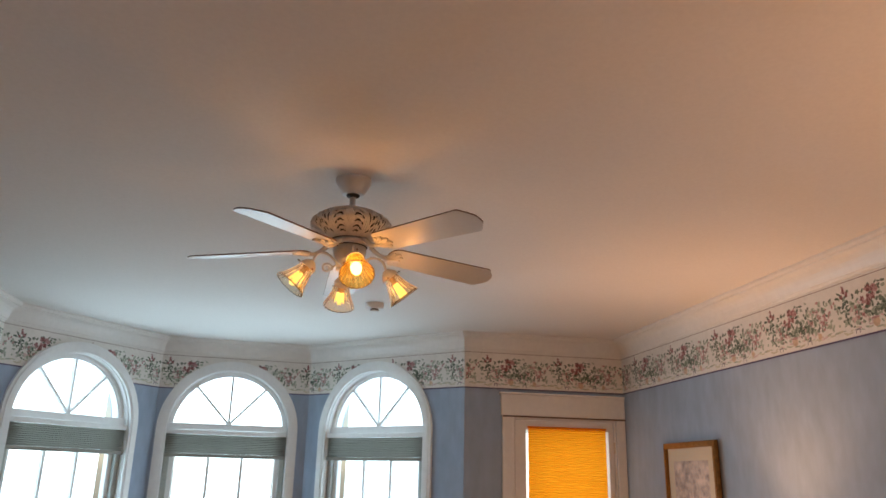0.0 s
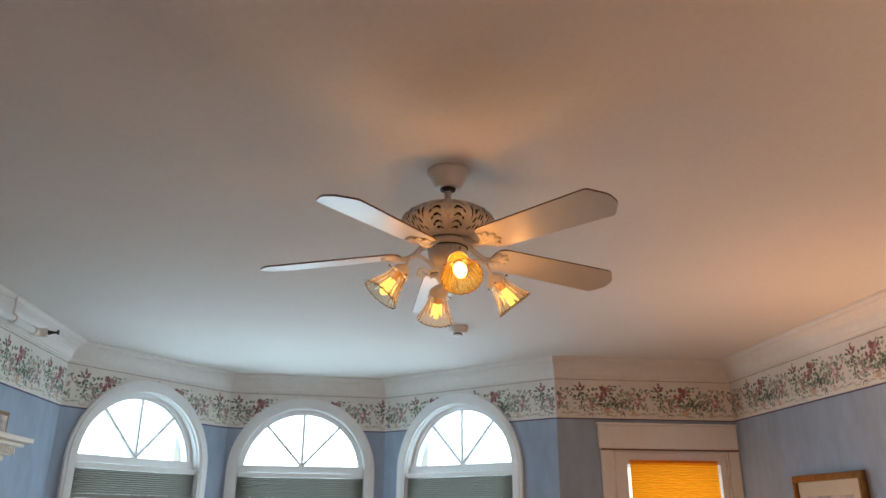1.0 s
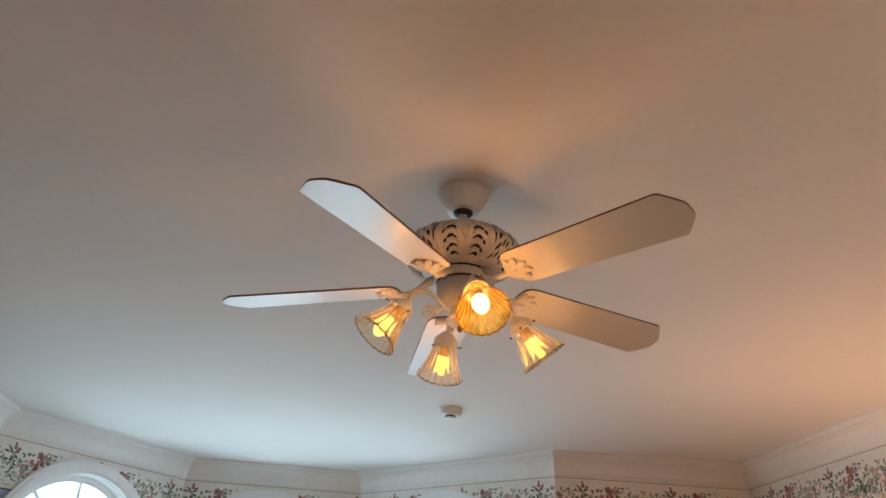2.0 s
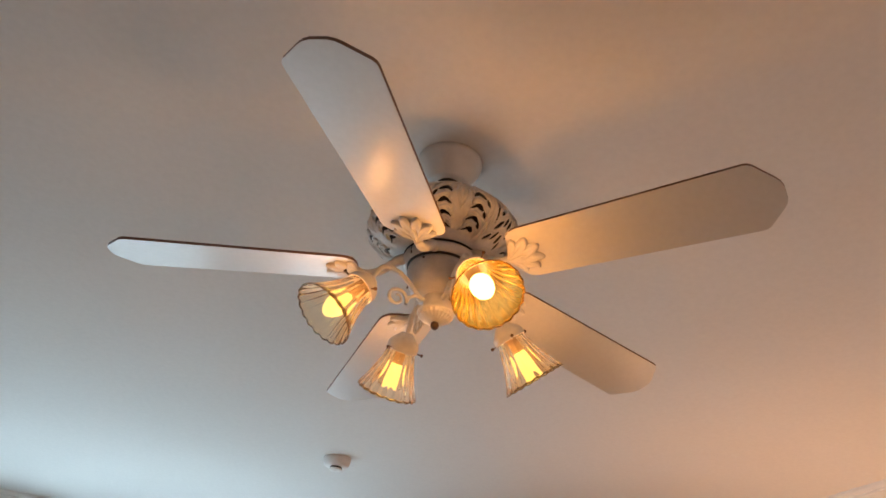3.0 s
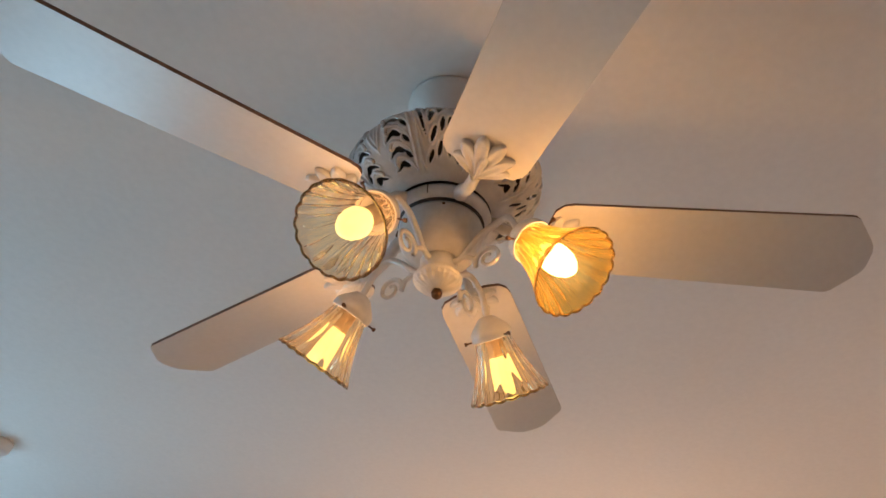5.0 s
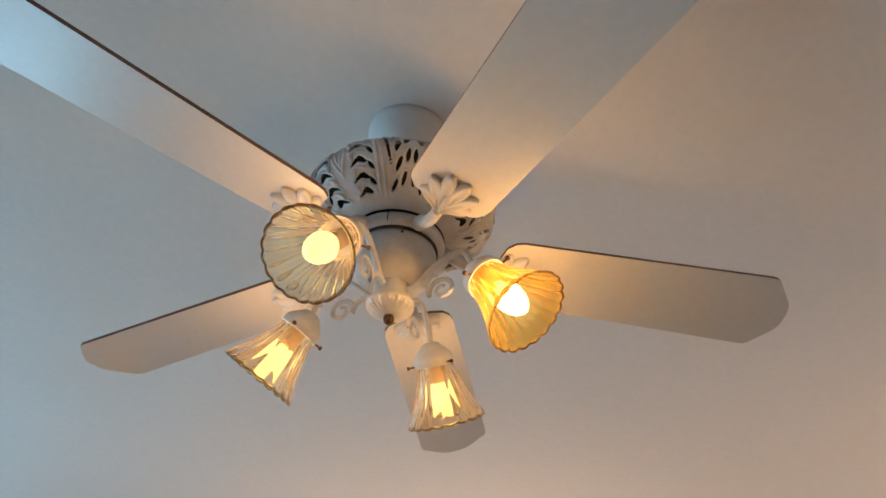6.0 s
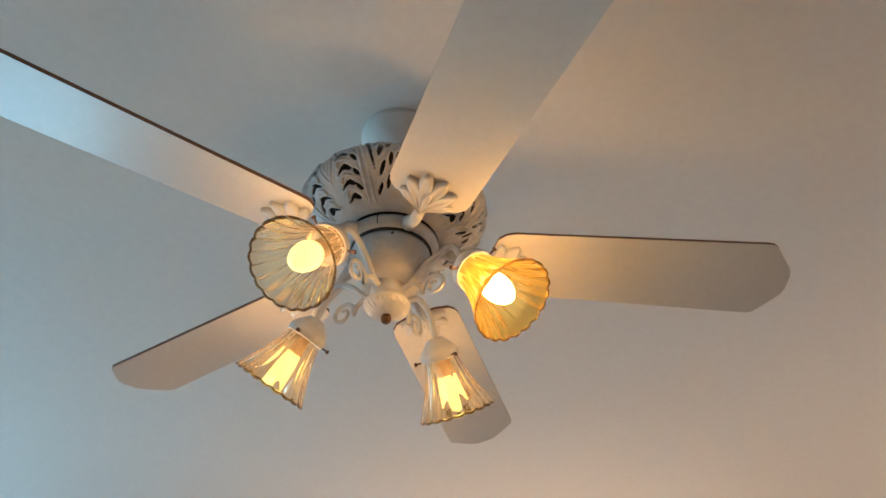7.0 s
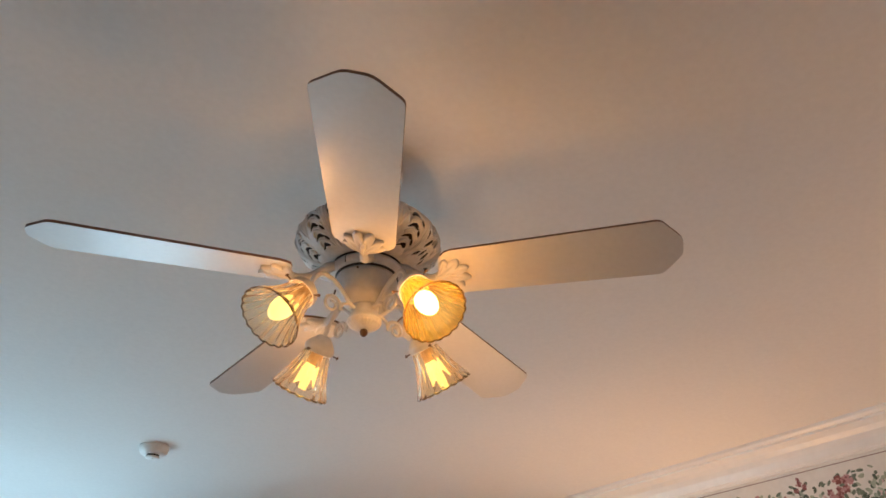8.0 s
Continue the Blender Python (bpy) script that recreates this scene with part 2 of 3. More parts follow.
def window(index, m, c):
    """An arched window with its casing, fan-shaped upper light, pleated blind and lower panes."""
    w = thing("window_%d" % index, "white arched window with fan muntins above a grey blind", "window", m, kind="structure")
    outer, inner = ARCH_OUT, ARCH_R - 0.01
    casing = [(c - outer, SILL - 0.1), *arc(c, outer, 180, 0, 40), (c + outer, SILL - 0.1), (c + inner, SILL - 0.1), *arc(c, inner, 0, 180, 40), (c - inner, SILL - 0.1)]
    bm = slab([casing], -0.024, 0.0)
    part("casing", bm, M_WIN, w, "white arched casing")
    bead = [(c - outer + 0.022, SILL - 0.1), *arc(c, outer - 0.022, 180, 0, 40), (c + outer - 0.022, SILL - 0.1), (c + inner + 0.02, SILL - 0.1),
            *arc(c, inner + 0.02, 0, 180, 40), (c - inner - 0.02, SILL - 0.1)]
    part("casing_face", slab([bead], -0.030, -0.0245), M_WIN, w)
    lining = [(c - ARCH_R, SILL), *arc(c, ARCH_R, 180, 0, 40), (c + ARCH_R, SILL), (c + ARCH_R - 0.016, SILL), *arc(c, ARCH_R - 0.016, 0, 180, 40), (c - ARCH_R + 0.016, SILL)]
    part("lining", slab([lining], 0.002, 0.19), M_WIN, w)
    r1, r0 = ARCH_R - 0.017, 0.490
    low0, low1 = math.degrees(math.asin((SPRING + 0.012 - ARC_Z) / r0)), math.degrees(math.asin((SPRING + 0.012 - ARC_Z) / r1))
    frame_poly = [*arc(c, r1, 180 - low1, low1, 40), *arc(c, r0, low0, 180 - low0, 40)]
    part("window_frame", slab([frame_poly], 0.055, 0.105), M_WIN, w)
    stop = [*arc(c, r0 - 0.0005, 180 - low0, low0, 40), *arc(c, r0 - 0.012, low0, 180 - low0, 40)]
    part("glazing_stop", slab([stop], 0.068, 0.095), M_WIN, w)
    part("transom", boxes(((c - r1, 0.040, SPRING - 0.045), (c + r1, 0.115, SPRING + 0.012)), bevel=0.004), M_WIN, w)
    hub = Vector((c, 0, SPRING + 0.012))
    reach = {}
    for ang in (0, 47, 90, 133, 180):
        d = Vector((math.cos(radians(ang)), 0, math.sin(radians(ang))))
        q = (SPRING + 0.012 - ARC_Z) * d.z
        reach[ang] = hub + d * (-q + math.sqrt(q * q + r0 ** 2 - (SPRING + 0.012 - ARC_Z) ** 2) - 0.006)
        if 0 < ang < 180:
            side = Vector((-d.z, 0, d.x)) * 0.0098
            bm = slab([[(q.x, q.z) for q in (hub - side, hub + side, reach[ang] + side, reach[ang] - side)]], 0.066, 0.098)
            part("muntin", bm, M_WIN, w)
    bm = bmesh.new()
    bmesh.ops.create_uvsphere(bm, u_segments=14, v_segments=8, radius=0.026, matrix=Matrix.Translation((c, 0.082, SPRING + 0.016)) @ Matrix.Diagonal((1, 0.7, 1, 1)))
    part("muntin_hub", bm, M_WIN, w, smooth=True)
    for a0, a1 in ((180, 133), (133, 90), (90, 47), (47, 0)):
        f0, f1 = [math.degrees(math.atan2(reach[a].z - ARC_Z, reach[a].x - c)) for a in (a0, a1)]
        pane = [(c, SPRING + 0.014), *arc(c, r0 - 0.002, f0, f1, 12)]
        ob = part("pane", slab([pane], 0.080, 0.084), M_PANE, w)
        ob.visible_shadow = False
    # lower sash, with the side tracks that it slides in
    for k in (-1, 1):
        x0, x1 = sorted((c + k * 0.470, c + k * 0.517))
        part("sash_track", boxes(((x0, 0.030, SILL), (x1, 0.064, SPRING - 0.046)), bevel=0.003), M_TRACK, w, "grey-green sash track")
        x0, x1 = sorted((c + k * 0.430, c + k * 0.517))
        part("stile", boxes(((x0, 0.065, SILL), (x1, 0.115, SPRING - 0.046)), bevel=0.003), M_WIN, w)
    part("bottom_rail", boxes(((c - 0.430, 0.065, SILL), (c + 0.430, 0.115, SILL + 0.07)), bevel=0.003), M_WIN, w)
    for k in (-1, 1):
        part("mullion", boxes(((c + k * 0.143 - 0.011, 0.072, SILL + 0.07), (c + k * 0.143 + 0.011, 0.106, SPRING - 0.046))), M_WIN, w)
    for k in (-1, 0, 1):
        ob = part("pane", boxes(((c + k * 0.287 - 0.132, 0.086, SILL + 0.07), (c + k * 0.287 + 0.132, 0.090, SPRING - 0.05))), M_PANE, w)
        ob.visible_shadow = False
    part("window_sill", boxes(((c - 0.66, -0.07, SILL - 0.03), (c + 0.66, 0.0, SILL - 0.001)), bevel=0.006), M_WIN, w)
    # blind, drawn up under the transom
    blind = thing("pleated_blind", "grey pleated cellular blind drawn up under the transom", "blind", m, group="bay window blinds")
    top, bottom, half = SPRING - 0.047, 1.700, 0.514
    part("head_rail", boxes(((c - half, -0.004, top - 0.036), (c + half, 0.028, top)), bevel=0.004), M_WIN, blind)
    n = 11
    bm = bmesh.new()
    rows = []
    for i in range(2 * n + 1):
        z = top - 0.037 - (top - 0.037 - bottom - 0.031) * i / (2 * n)
        y = 0.002 if i % 2 else 0.020
        rows.append([bm.verts.new((c - half + 0.005, y, z)), bm.verts.new((c + half - 0.005, y, z))])
    for p, q in zip(rows, rows[1:]):
        bm.faces.new((p[0], p[1], q[1], q[0]))
    part("pleats", bm, M_BLIND, blind)
    part("bottom_rail", boxes(((c - half, -0.002, bottom), (c + half, 0.024, bottom + 0.030)), bevel=0.005), M_BLIND, blind)
    lamp("daylight", "AREA", m @ pose(c, 0.24, 1.52, -90, 0, 0), WINDOW_WATTS, (0.60, 0.86, 1.0), 0.96, 1.85)


for index, (name, a, b, centre) in enumerate((("wall_bay_west", CORNER_LEFT, BAY_A, 0.694), ("wall_bay_middle", BAY_A, BAY_B, 0.627), ("wall_bay_east", BAY_B, BAY_END, 0.770))):
    window(index + 1, bay_wall(name, a, b, centre), centre)

# wall with the glazed door
door_m, door_len = facing(BAY_END, CORNER_RIGHT)
D0, D1, DTOP = 1.575 - 1.174, 2.468 - 1.174, 2.062
tagged(to_object("wall_north", slab([[(0, 0), (D0, 0), (D0, DTOP), (D1, DTOP), (D1, 0), (door_len, 0), (door_len, WALL_TOP), (0, WALL_TOP)]], 0, THICK), M_WALL, m=door_m),
       "mottled blue papered wall around the glazed door", "wall", kind="structure")


def door():
    d = thing("door_1", "white door with a glowing orange blind over its glass", "door", door_m, kind="structure")
    h = door_len - 0.003
    part("header", boxes(((D0 - 0.10, -0.026, DTOP + 0.010), (h, 0.0, 2.238)), bevel=0.003), M_TRIM, d, "white header board")
    # brown strip laid on the face in place of a shadow gap
    part("header_shadow_strip", boxes(((D0 - 0.086, -0.0235, DTOP - 0.003), (h - 0.001, -0.0222, DTOP + 0.0085))), M_EDGE, d, "thin brown strip for the shadow gap below the header")
    part("cap", boxes(((D0 - 0.112, -0.040, 2.2385), (h, 0.0, 2.256)), bevel=0.004), M_TRIM, d)
    part("casing", boxes(((D0 - 0.088, -0.022, 0), (D0, 0.0, DTOP + 0.009)), bevel=0.003), M_TRIM, d)
    part("casing", boxes(((D1, -0.022, 0), (h, 0.0, DTOP + 0.009)), bevel=0.003), M_TRIM, d)
    part("jamb", boxes(((D0 + 0.001, 0.002, 0), (D0 + 0.018, 0.2, DTOP - 0.001))), M_TRIM, d)
    part("jamb", boxes(((D1 - 0.018, 0.002, 0), (D1 - 0.001, 0.2, DTOP - 0.001))), M_TRIM, d)
    part("head_jamb", boxes(((D0 + 0.019, 0.002, DTOP - 0.018), (D1 - 0.019, 0.2, DTOP - 0.001))), M_TRIM, d)
    g0, g1, gt = 1.691 - 1.174, 2.402 - 1.174, 1.965
    lo, hi = D0 + 0.022, D1 - 0.022
    part("stile", boxes(((lo, 0.010, 0.01), (g0, 0.052, DTOP - 0.022)), bevel=0.003), M_TRIM, d)
    part("stile", boxes(((g1, 0.010, 0.01), (hi, 0.052, DTOP - 0.022)), bevel=0.003), M_TRIM, d)
    part("top_rail", boxes(((g0, 0.010, gt), (g1, 0.052, DTOP - 0.022)), bevel=0.003), M_TRIM, d)
    part("bottom_rail", boxes(((g0, 0.010, 0.01), (g1, 0.052, 0.75)), bevel=0.003), M_TRIM, d)
    ob = part("pane", boxes(((g0, 0.028, 0.75), (g1, 0.032, gt))), M_PANE, d)
    ob.visible_shadow = False
    for z in (1.84, 1.0, 0.25):
        part("hinge", tube([(hi + 0.004, 0.004, z - 0.045), (hi + 0.004, 0.004, z + 0.045)], 0.008, 8), M_MANTEL, d, "pale painted hinge")
    b = thing("door_blind", "backlit orange pleated blind hung on the door", "blind", door_m)
    b0, b1, bt, bb, n = 1.703 - 1.174, 2.376 - 1.174, 1.992, 0.70, 68
    part("head_rail", boxes(((b0, -0.014, bt - 0.014), (b1, 0.008, bt)), bevel=0.003), M_ORANGE, b)
    bm, rows = bmesh.new(), []
    for i in range(2 * n + 1):
        z = bt - 0.015 - (bt - 0.015 - bb) * i / (2 * n)
        y = -0.007 if i % 2 else 0.003
        rows.append([bm.verts.new((b0 + 0.003, y, z)), bm.verts.new((b1 - 0.003, y, z))])
    for p, q in zip(rows, rows[1:]):
        bm.faces.new((p[0], p[1], q[1], q[0]))
    part("pleats", bm, M_ORANGE, b)
    lamp("daylight", "AREA", door_m @ pose((g0 + g1) / 2, 0.22, 1.35, -90, 0, 0), DOOR_WATTS, (1.0, 0.95, 0.88), 0.76, 1.2)


door()

# cornice: one moulding mitred round the room
CORNICE = [(0.0, 2.588), (0.014, 2.588), (0.016, 2.598), (0.024, 2.602), (0.026, 2.609), (0.034, 2.634), (0.046, 2.656), (0.062, 2.674), (0.086, 2.688),
           (0.092, 2.690), (0.094, 2.699), (0.108, 2.700), (0.117, 2.709), (0.118, 2.723), (0.0, 2.723)]


def mitred(profile, name, mat, label, category, smooth=False):
    n = len(PLAN)
    bm, rings = bmesh.new(), []
    for i in range(n):
        a, b, c = Vector(PLAN[i - 1]), Vector(PLAN[i]), Vector(PLAN[(i + 1) % n])
        d0, d1 = (b - a).normalized(), (c - b).normalized()
        n0, n1 = Vector((d0.y, -d0.x)), Vector((d1.y, -d1.x))
        o = (n0 + n1) / (1 + n0.dot(n1))
        rings.append([bm.verts.new((b.x + o.x * p, b.y + o.y * p, z)) for p, z in profile])
    for i in range(n):
        r, s = rings[i], rings[(i + 1) % n]
        for k in range(len(profile) - 1):
            bm.faces.new((r[k], s[k], s[k + 1], r[k + 1]))
    return tagged(to_object(name, bm, mat, smooth=smooth), label, category, kind="structure")


mitred(CORNICE, "trim_cornice", M_TRIM, "white plaster crown moulding below the ceiling", "cornice")
M_NAVY = material("navy_border_line", (0.10, 0.08, 0.16), 0.7, vary=0.2)
M_LINE = material("brown_border_line", (0.30, 0.22, 0.20), 0.7, vary=0.2)
FOOT, HEAD = 2.285, 2.5875
BAY_CENTRES = {CORNER_LEFT: 0.694, BAY_A: 0.627, BAY_B: 0.770}


def border_strip(name, a, b):
    """The paper border on one wall, cut round the arch where the wall has a window."""
    m, length = facing(a, b)
    c = BAY_CENTRES.get(a)
    spans = [(0.0, length)]
    if c:
        r = ARCH_R + 0.04
        low = math.degrees(math.asin((FOOT - ARC_Z) / r))
        k = r * math.cos(radians(low))
        polys = [[(0, FOOT), (c - k, FOOT), *arc(c, r, 180 - low, 90, 16), (c, HEAD), (0, HEAD)],
                 [(c + k, FOOT), (length, FOOT), (length, HEAD), (c, HEAD), *arc(c, r, 90, low, 16)]]
        reach = math.sqrt(ARCH_OUT ** 2 - (FOOT - ARC_Z) ** 2) - 0.01
        spans = [(0.0, c - reach), (c + reach, length)]
    else:
        polys = [[(0, FOOT), (length, FOOT), (length, HEAD), (0, HEAD)]]
    strip = to_object(name, slab(polys, -0.0035, -0.001), M_PAPER, m=m)
    tagged(strip, "cream wallpaper border printed with garden flowers", "border", kind="structure")
    for u0, u1 in spans:
        part("foot_line", slab([[(u0, FOOT - 0.006), (u1, FOOT - 0.006), (u1, FOOT + 0.003), (u0, FOOT + 0.003)]], -0.0048, -0.0036), M_NAVY, strip, "dark navy line")
    part("head_line", slab([[(0, 2.571), (length, 2.571), (length, 2.5745), (0, 2.5745)]], -0.0046, -0.0036), M_LINE, strip, "thin brown line")


for name, a, b in (("trim_border_west", BACK_LEFT, CORNER_LEFT), ("trim_border_bay_west", CORNER_LEFT, BAY_A), ("trim_border_bay_middle", BAY_A, BAY_B),
                   ("trim_border_bay_east", BAY_B, BAY_END), ("trim_border_north", BAY_END, CORNER_RIGHT), ("trim_border_east", CORNER_RIGHT, BACK_RIGHT)):
    border_strip(name, a, b)
# ---- ceiling fan ----
ROOT_Z = 2.418
fan = thing("ceiling_fan", "cream ceiling fan with five blades and four lit glass shades", "ceiling fan", pose(0, 0, 0))
part("canopy", lathe([(0.073, CEIL), (0.0735, 2.7150), (0.0715, 2.7090), (0.0640, 2.6945), (0.0520, 2.6735), (0.0450, 2.6610), (0.0420, 2.6580), (0.030, 2.657)], 56), M_CANOPY, fan, "cream cone canopy", True)
part("downrod", lathe([(0.0125, 2.69), (0.0125, 2.588)], 20), M_FAN, fan, smooth=True)
part("hanger_ball", lathe([(0.020, 2.668), (0.028, 2.660), (0.026, 2.651), (0.014, 2.646)], 20), M_DARK, fan, "dark hanger ball", True)

# pierced housing: a shell with leaf-shaped openings and raised leaves over a dark motor
HOUSING = [(0.032, 2.589), (0.070, 2.585), (0.106, 2.574), (0.134, 2.558), (0.152, 2.541), (0.158, 2.527), (0.157, 2.514), (0.146, 2.498), (0.126, 2.481), (0.103, 2.468), (0.078, 2.461)]
part("motor_core", lathe([(0.02, 2.580), *[(r - 0.013, z - 0.009 if z > 2.54 else z + 0.009) for r, z in HOUSING[1:]], (0.02, 2.475)], 64), M_DARK, fan, "dark motor inside", True)

# curved openings of half a flower: half width, then places across from its axis and up the shell
SLOTS = ((0.0036, (0.030, 0.075), (0.040, 0.105), (0.045, 0.132), (0.036, 0.153), (0.018, 0.161)), (0.0046, (0.034, 0.116), (0.031, 0.135), (0.019, 0.146), (0.008, 0.142)),
         (0.0048, (0.013, 0.110), (0.010, 0.130)), (0.0044, (0.025, 0.096), (0.022, 0.117)), (0.0036, (0.006, 0.080), (0.005, 0.098)),
         (0.0038, (0.020, 0.064), (0.016, 0.084)), (0.0034, (0.008, 0.042), (0.006, 0.062)), (0.0032, (0.021, 0.032), (0.017, 0.050)))
# openings of half a leaf, across from its stem, under each of its lobes
LOBES = ((0.030, 0.036), (0.054, 0.042), (0.079, 0.045), (0.104, 0.045), (0.128, 0.040))
LEAF_SLOTS = tuple((0.0042, (0.50 * run, y + 0.002), (0.78 * run, y + 0.008), (1.02 * run, y + 0.001)) for y, run in LOBES) + tuple(
    (0.0032, (0.011, y + 0.014), (0.018, y + 0.025)) for y, run in LOBES[:4]) + ((0.0036, (0.012, 0.159), (0.030, 0.161), (0.048, 0.150)),)
SECTORS = 4


def stem_at(y):
    return 0.026 + 0.27 * y


def housing():
    prof = smooth_path([(r, 0, z) for r, z in HOUSING], 15)
    length = [0.0]
    for p, q in zip(prof, prof[1:]):
        length.append(length[-1] + (q - p).length)
    steps = 840
    rows, total = len(prof), length[-1]
    th = np.arange(steps) * 2 * math.pi / steps
    frac = ((th / (2 * math.pi) * SECTORS) % 1.0) - 0.5
    rad = np.array([p.x for p in prof])
    hgt = np.array([p.z for p in prof])
    up = total - np.array(length)
    across = np.abs(frac)[None, :] * (2 * math.pi / SECTORS) * np.clip(rad, 0.06, 1)[:, None]
    upg = np.repeat(up[:, None], steps, 1)
    hole = np.zeros((rows, steps), bool)
    rim = np.zeros((rows, steps))
    curves = [(w, knots) for w, *knots in SLOTS] + [(w, [(x + stem_at(y), y) for x, y in knots]) for w, *knots in LEAF_SLOTS]
    for w, knots in curves:
        line = smooth_path([(x, y, 0) for x, y in knots], 6)
        gap = np.full((rows, steps), 9.0)
        for q, p in enumerate(line):
            t = q / (len(line) - 1)
            gap = np.minimum(gap, np.hypot(across - p.x, upg - p.y) - w * (0.35 + 0.80 * math.sin(math.pi * (0.12 + 0.72 * t))))
        hole |= gap < 0
        rim = np.maximum(rim, np.exp(-((gap - 0.0016) / 0.0016) ** 2))
    band = np.clip((upg - 0.012) / 0.02, 0, 1) * np.clip((0.168 - upg) / 0.012, 0, 1)
    stem = stem_at(upg)
    rib = sum(np.exp(-((across - stem - o) / 0.0024) ** 2) * h for o, h in ((-0.0042, 0.0042), (0.0042, 0.0048), (0.0, 0.0016)))
    beyond = across - stem
    phase = upg * 262 - beyond * 120 - 0.8
    leaf = (0.5 + 0.5 * np.sin(phase)) ** 1.6 * 0.0022 * np.clip((beyond - 0.004) / 0.008, 0, 1) * np.clip((0.048 - beyond) / 0.012, 0, 1)
    edge = sum(np.exp(-((across - 0.116 + o - 0.04 * upg) / 0.0022) ** 2) * 0.0024 for o in (0.0, 0.0075))
    edge = edge + np.exp(-((across - 0.30 * stem) / 0.005) ** 2) * 0.0012
    lift = (rib + leaf + edge + rim * 0.0018) * band
    r = rad[:, None] + lift
    xs, ys = r * np.cos(th), r * np.sin(th)
    verts = np.stack([xs, ys, np.repeat(hgt[:, None], steps, 1) - lift * 0.3], -1).reshape(-1, 3)
    i, j = np.meshgrid(np.arange(rows - 1), np.arange(steps), indexing="ij")
    j2 = (j + 1) % steps
    keep = ~(hole[i, j] & hole[i + 1, j] & hole[i, j2] & hole[i + 1, j2])
    faces = np.stack([i * steps + j, i * steps + j2, (i + 1) * steps + j2, (i + 1) * steps + j], -1)[keep]
    me = bpy.data.meshes.new("motor_housing")
    me.from_pydata(verts.tolist(), [], faces.tolist())
    me.polygons.foreach_set("use_smooth", [True] * len(me.polygons))
    me.materials.append(M_FAN)
    ob = new("motor_housing", me)
    ob.parent = fan
    ob.matrix_basis = pose(0, 0, 0, 0, 0, HOUSING_TURN)
    tagged(ob, "cream housing pierced with leaf scrolls")

    def on_shell(k, x, y):
        """A place on the shell of sector k, x across and y up it."""
        s = total - y
        n = min(range(rows), key=lambda q: abs(length[q] - s))
        a = (k + 0.5) * 2 * math.pi / SECTORS + x / max(rad[n], 0.06)
        return Vector(((rad[n] + 0.001) * math.cos(a), (rad[n] + 0.001) * math.sin(a), hgt[n]))

    bm = bmesh.new()
    for k in range(SECTORS):
        for side_sign in (-1, 1):
            for y0, run in LOBES:
                x0 = stem_at(y0) + 0.006
                knots = ((x0, y0 - 0.006), (x0 + 0.26 * run, y0 + 0.008), (x0 + 0.58 * run, y0 + 0.017), (x0 + 0.90 * run, y0 + 0.020), (x0 + run, y0 + 0.013), (x0 + 0.90 * run, y0 + 0.007))
                line = smooth_path([on_shell(k, side_sign * x, y) for x, y in knots], 6)
                n = len(line)
                tube(line, [0.0016 + 0.0029 * (q / n) ** 0.8 - (0.0014 if q > n - 4 else 0) for q in range(n)], 8, bm)
            for x, y in ((0.024, 0.143), (0.040, 0.126), (0.019, 0.116)):
                line = smooth_path([on_shell(k, side_sign * u, v) for u, v in ((x - 0.009, y - 0.026), (x - 0.003, y - 0.008), (x + 0.004, y), (x + 0.009, y - 0.004))], 5)
                tube(line, [0.0012 + 0.0016 * q / len(line) for q in range(len(line))], 6, bm)
    part("leaf_scroll", bm, M_FAN, fan, "raised cream leaf scrolls", True, m=pose(0, 0, 0, 0, 0, HOUSING_TURN))["kind"] = "stuff"


HOUSING_TURN = -187
housing()
part("flywheel", lathe([(0.062, 2.465), (0.071, 2.460), (0.0775, 2.456), (0.079, 2.450), (0.078, 2.442), (0.072, 2.437), (0.05, 2.436)], 64), M_FAN, fan, smooth=True)
part("seam", boxes(((0.0770, -0.0007, 2.4385), (0.0793, 0.0007, 2.4575))), M_DARK, fan, "thin dark seam in the ring", m=pose(0, 0, 0, 0, 0, 201))
part("cup_screw", lathe([(0.0026, 0.0), (0.0024, 0.0016), (0.001, 0.0022)], 12), M_BRONZE, fan, "small dark screw", True, m=pose(0, 0, 2.4265, 0, 0, 220) @ pose(0.0655, 0, 0, 0, 90, 0))
# near-black ring draws the shade in the gap between flywheel and bowl
part("shadow_gap_ring", lathe([(0.0685, 2.440), (0.068, 2.4345), (0.050, 2.434)], 64), M_DARK, fan, "black ring standing for the shaded gap above the bowl", True)
part("switch_cup", lathe([(0.058, 2.4355), (0.0645, 2.433), (0.0662, 2.427), (0.0655, 2.414), (0.0625, 2.398), (0.0560, 2.383), (0.046, 2.372), (0.034, 2.3665), (0.020, 2.366)], 48), M_FAN, fan, "cream bowl", True)
part("neck", lathe([(0.024, 2.370), (0.0285, 2.366), (0.0285, 2.350), (0.0295, 2.342), (0.0350, 2.337), (0.0372, 2.333), (0.0365, 2.329), (0.034, 2.3275)], 40), M_FAN, fan, smooth=True)
bm = bmesh.new()
dome = []
for r, z in ((0.0350, 2.3290), (0.0320, 2.3235), (0.0240, 2.3180), (0.0140, 2.3140), (0.007, 2.312)):
    dome.append([bm.verts.new(((r + 0.0016 * (i % 2)) * math.cos(math.pi * i / 24), (r + 0.0016 * (i % 2)) * math.sin(math.pi * i / 24), z)) for i in range(48)])
for p, q in zip(dome, dome[1:]):
    for i in range(48):
        bm.faces.new((p[i], p[(i + 1) % 48], q[(i + 1) % 48], q[i]))
part("fluted_cap", bm, M_FAN, fan, "fluted cream cap")
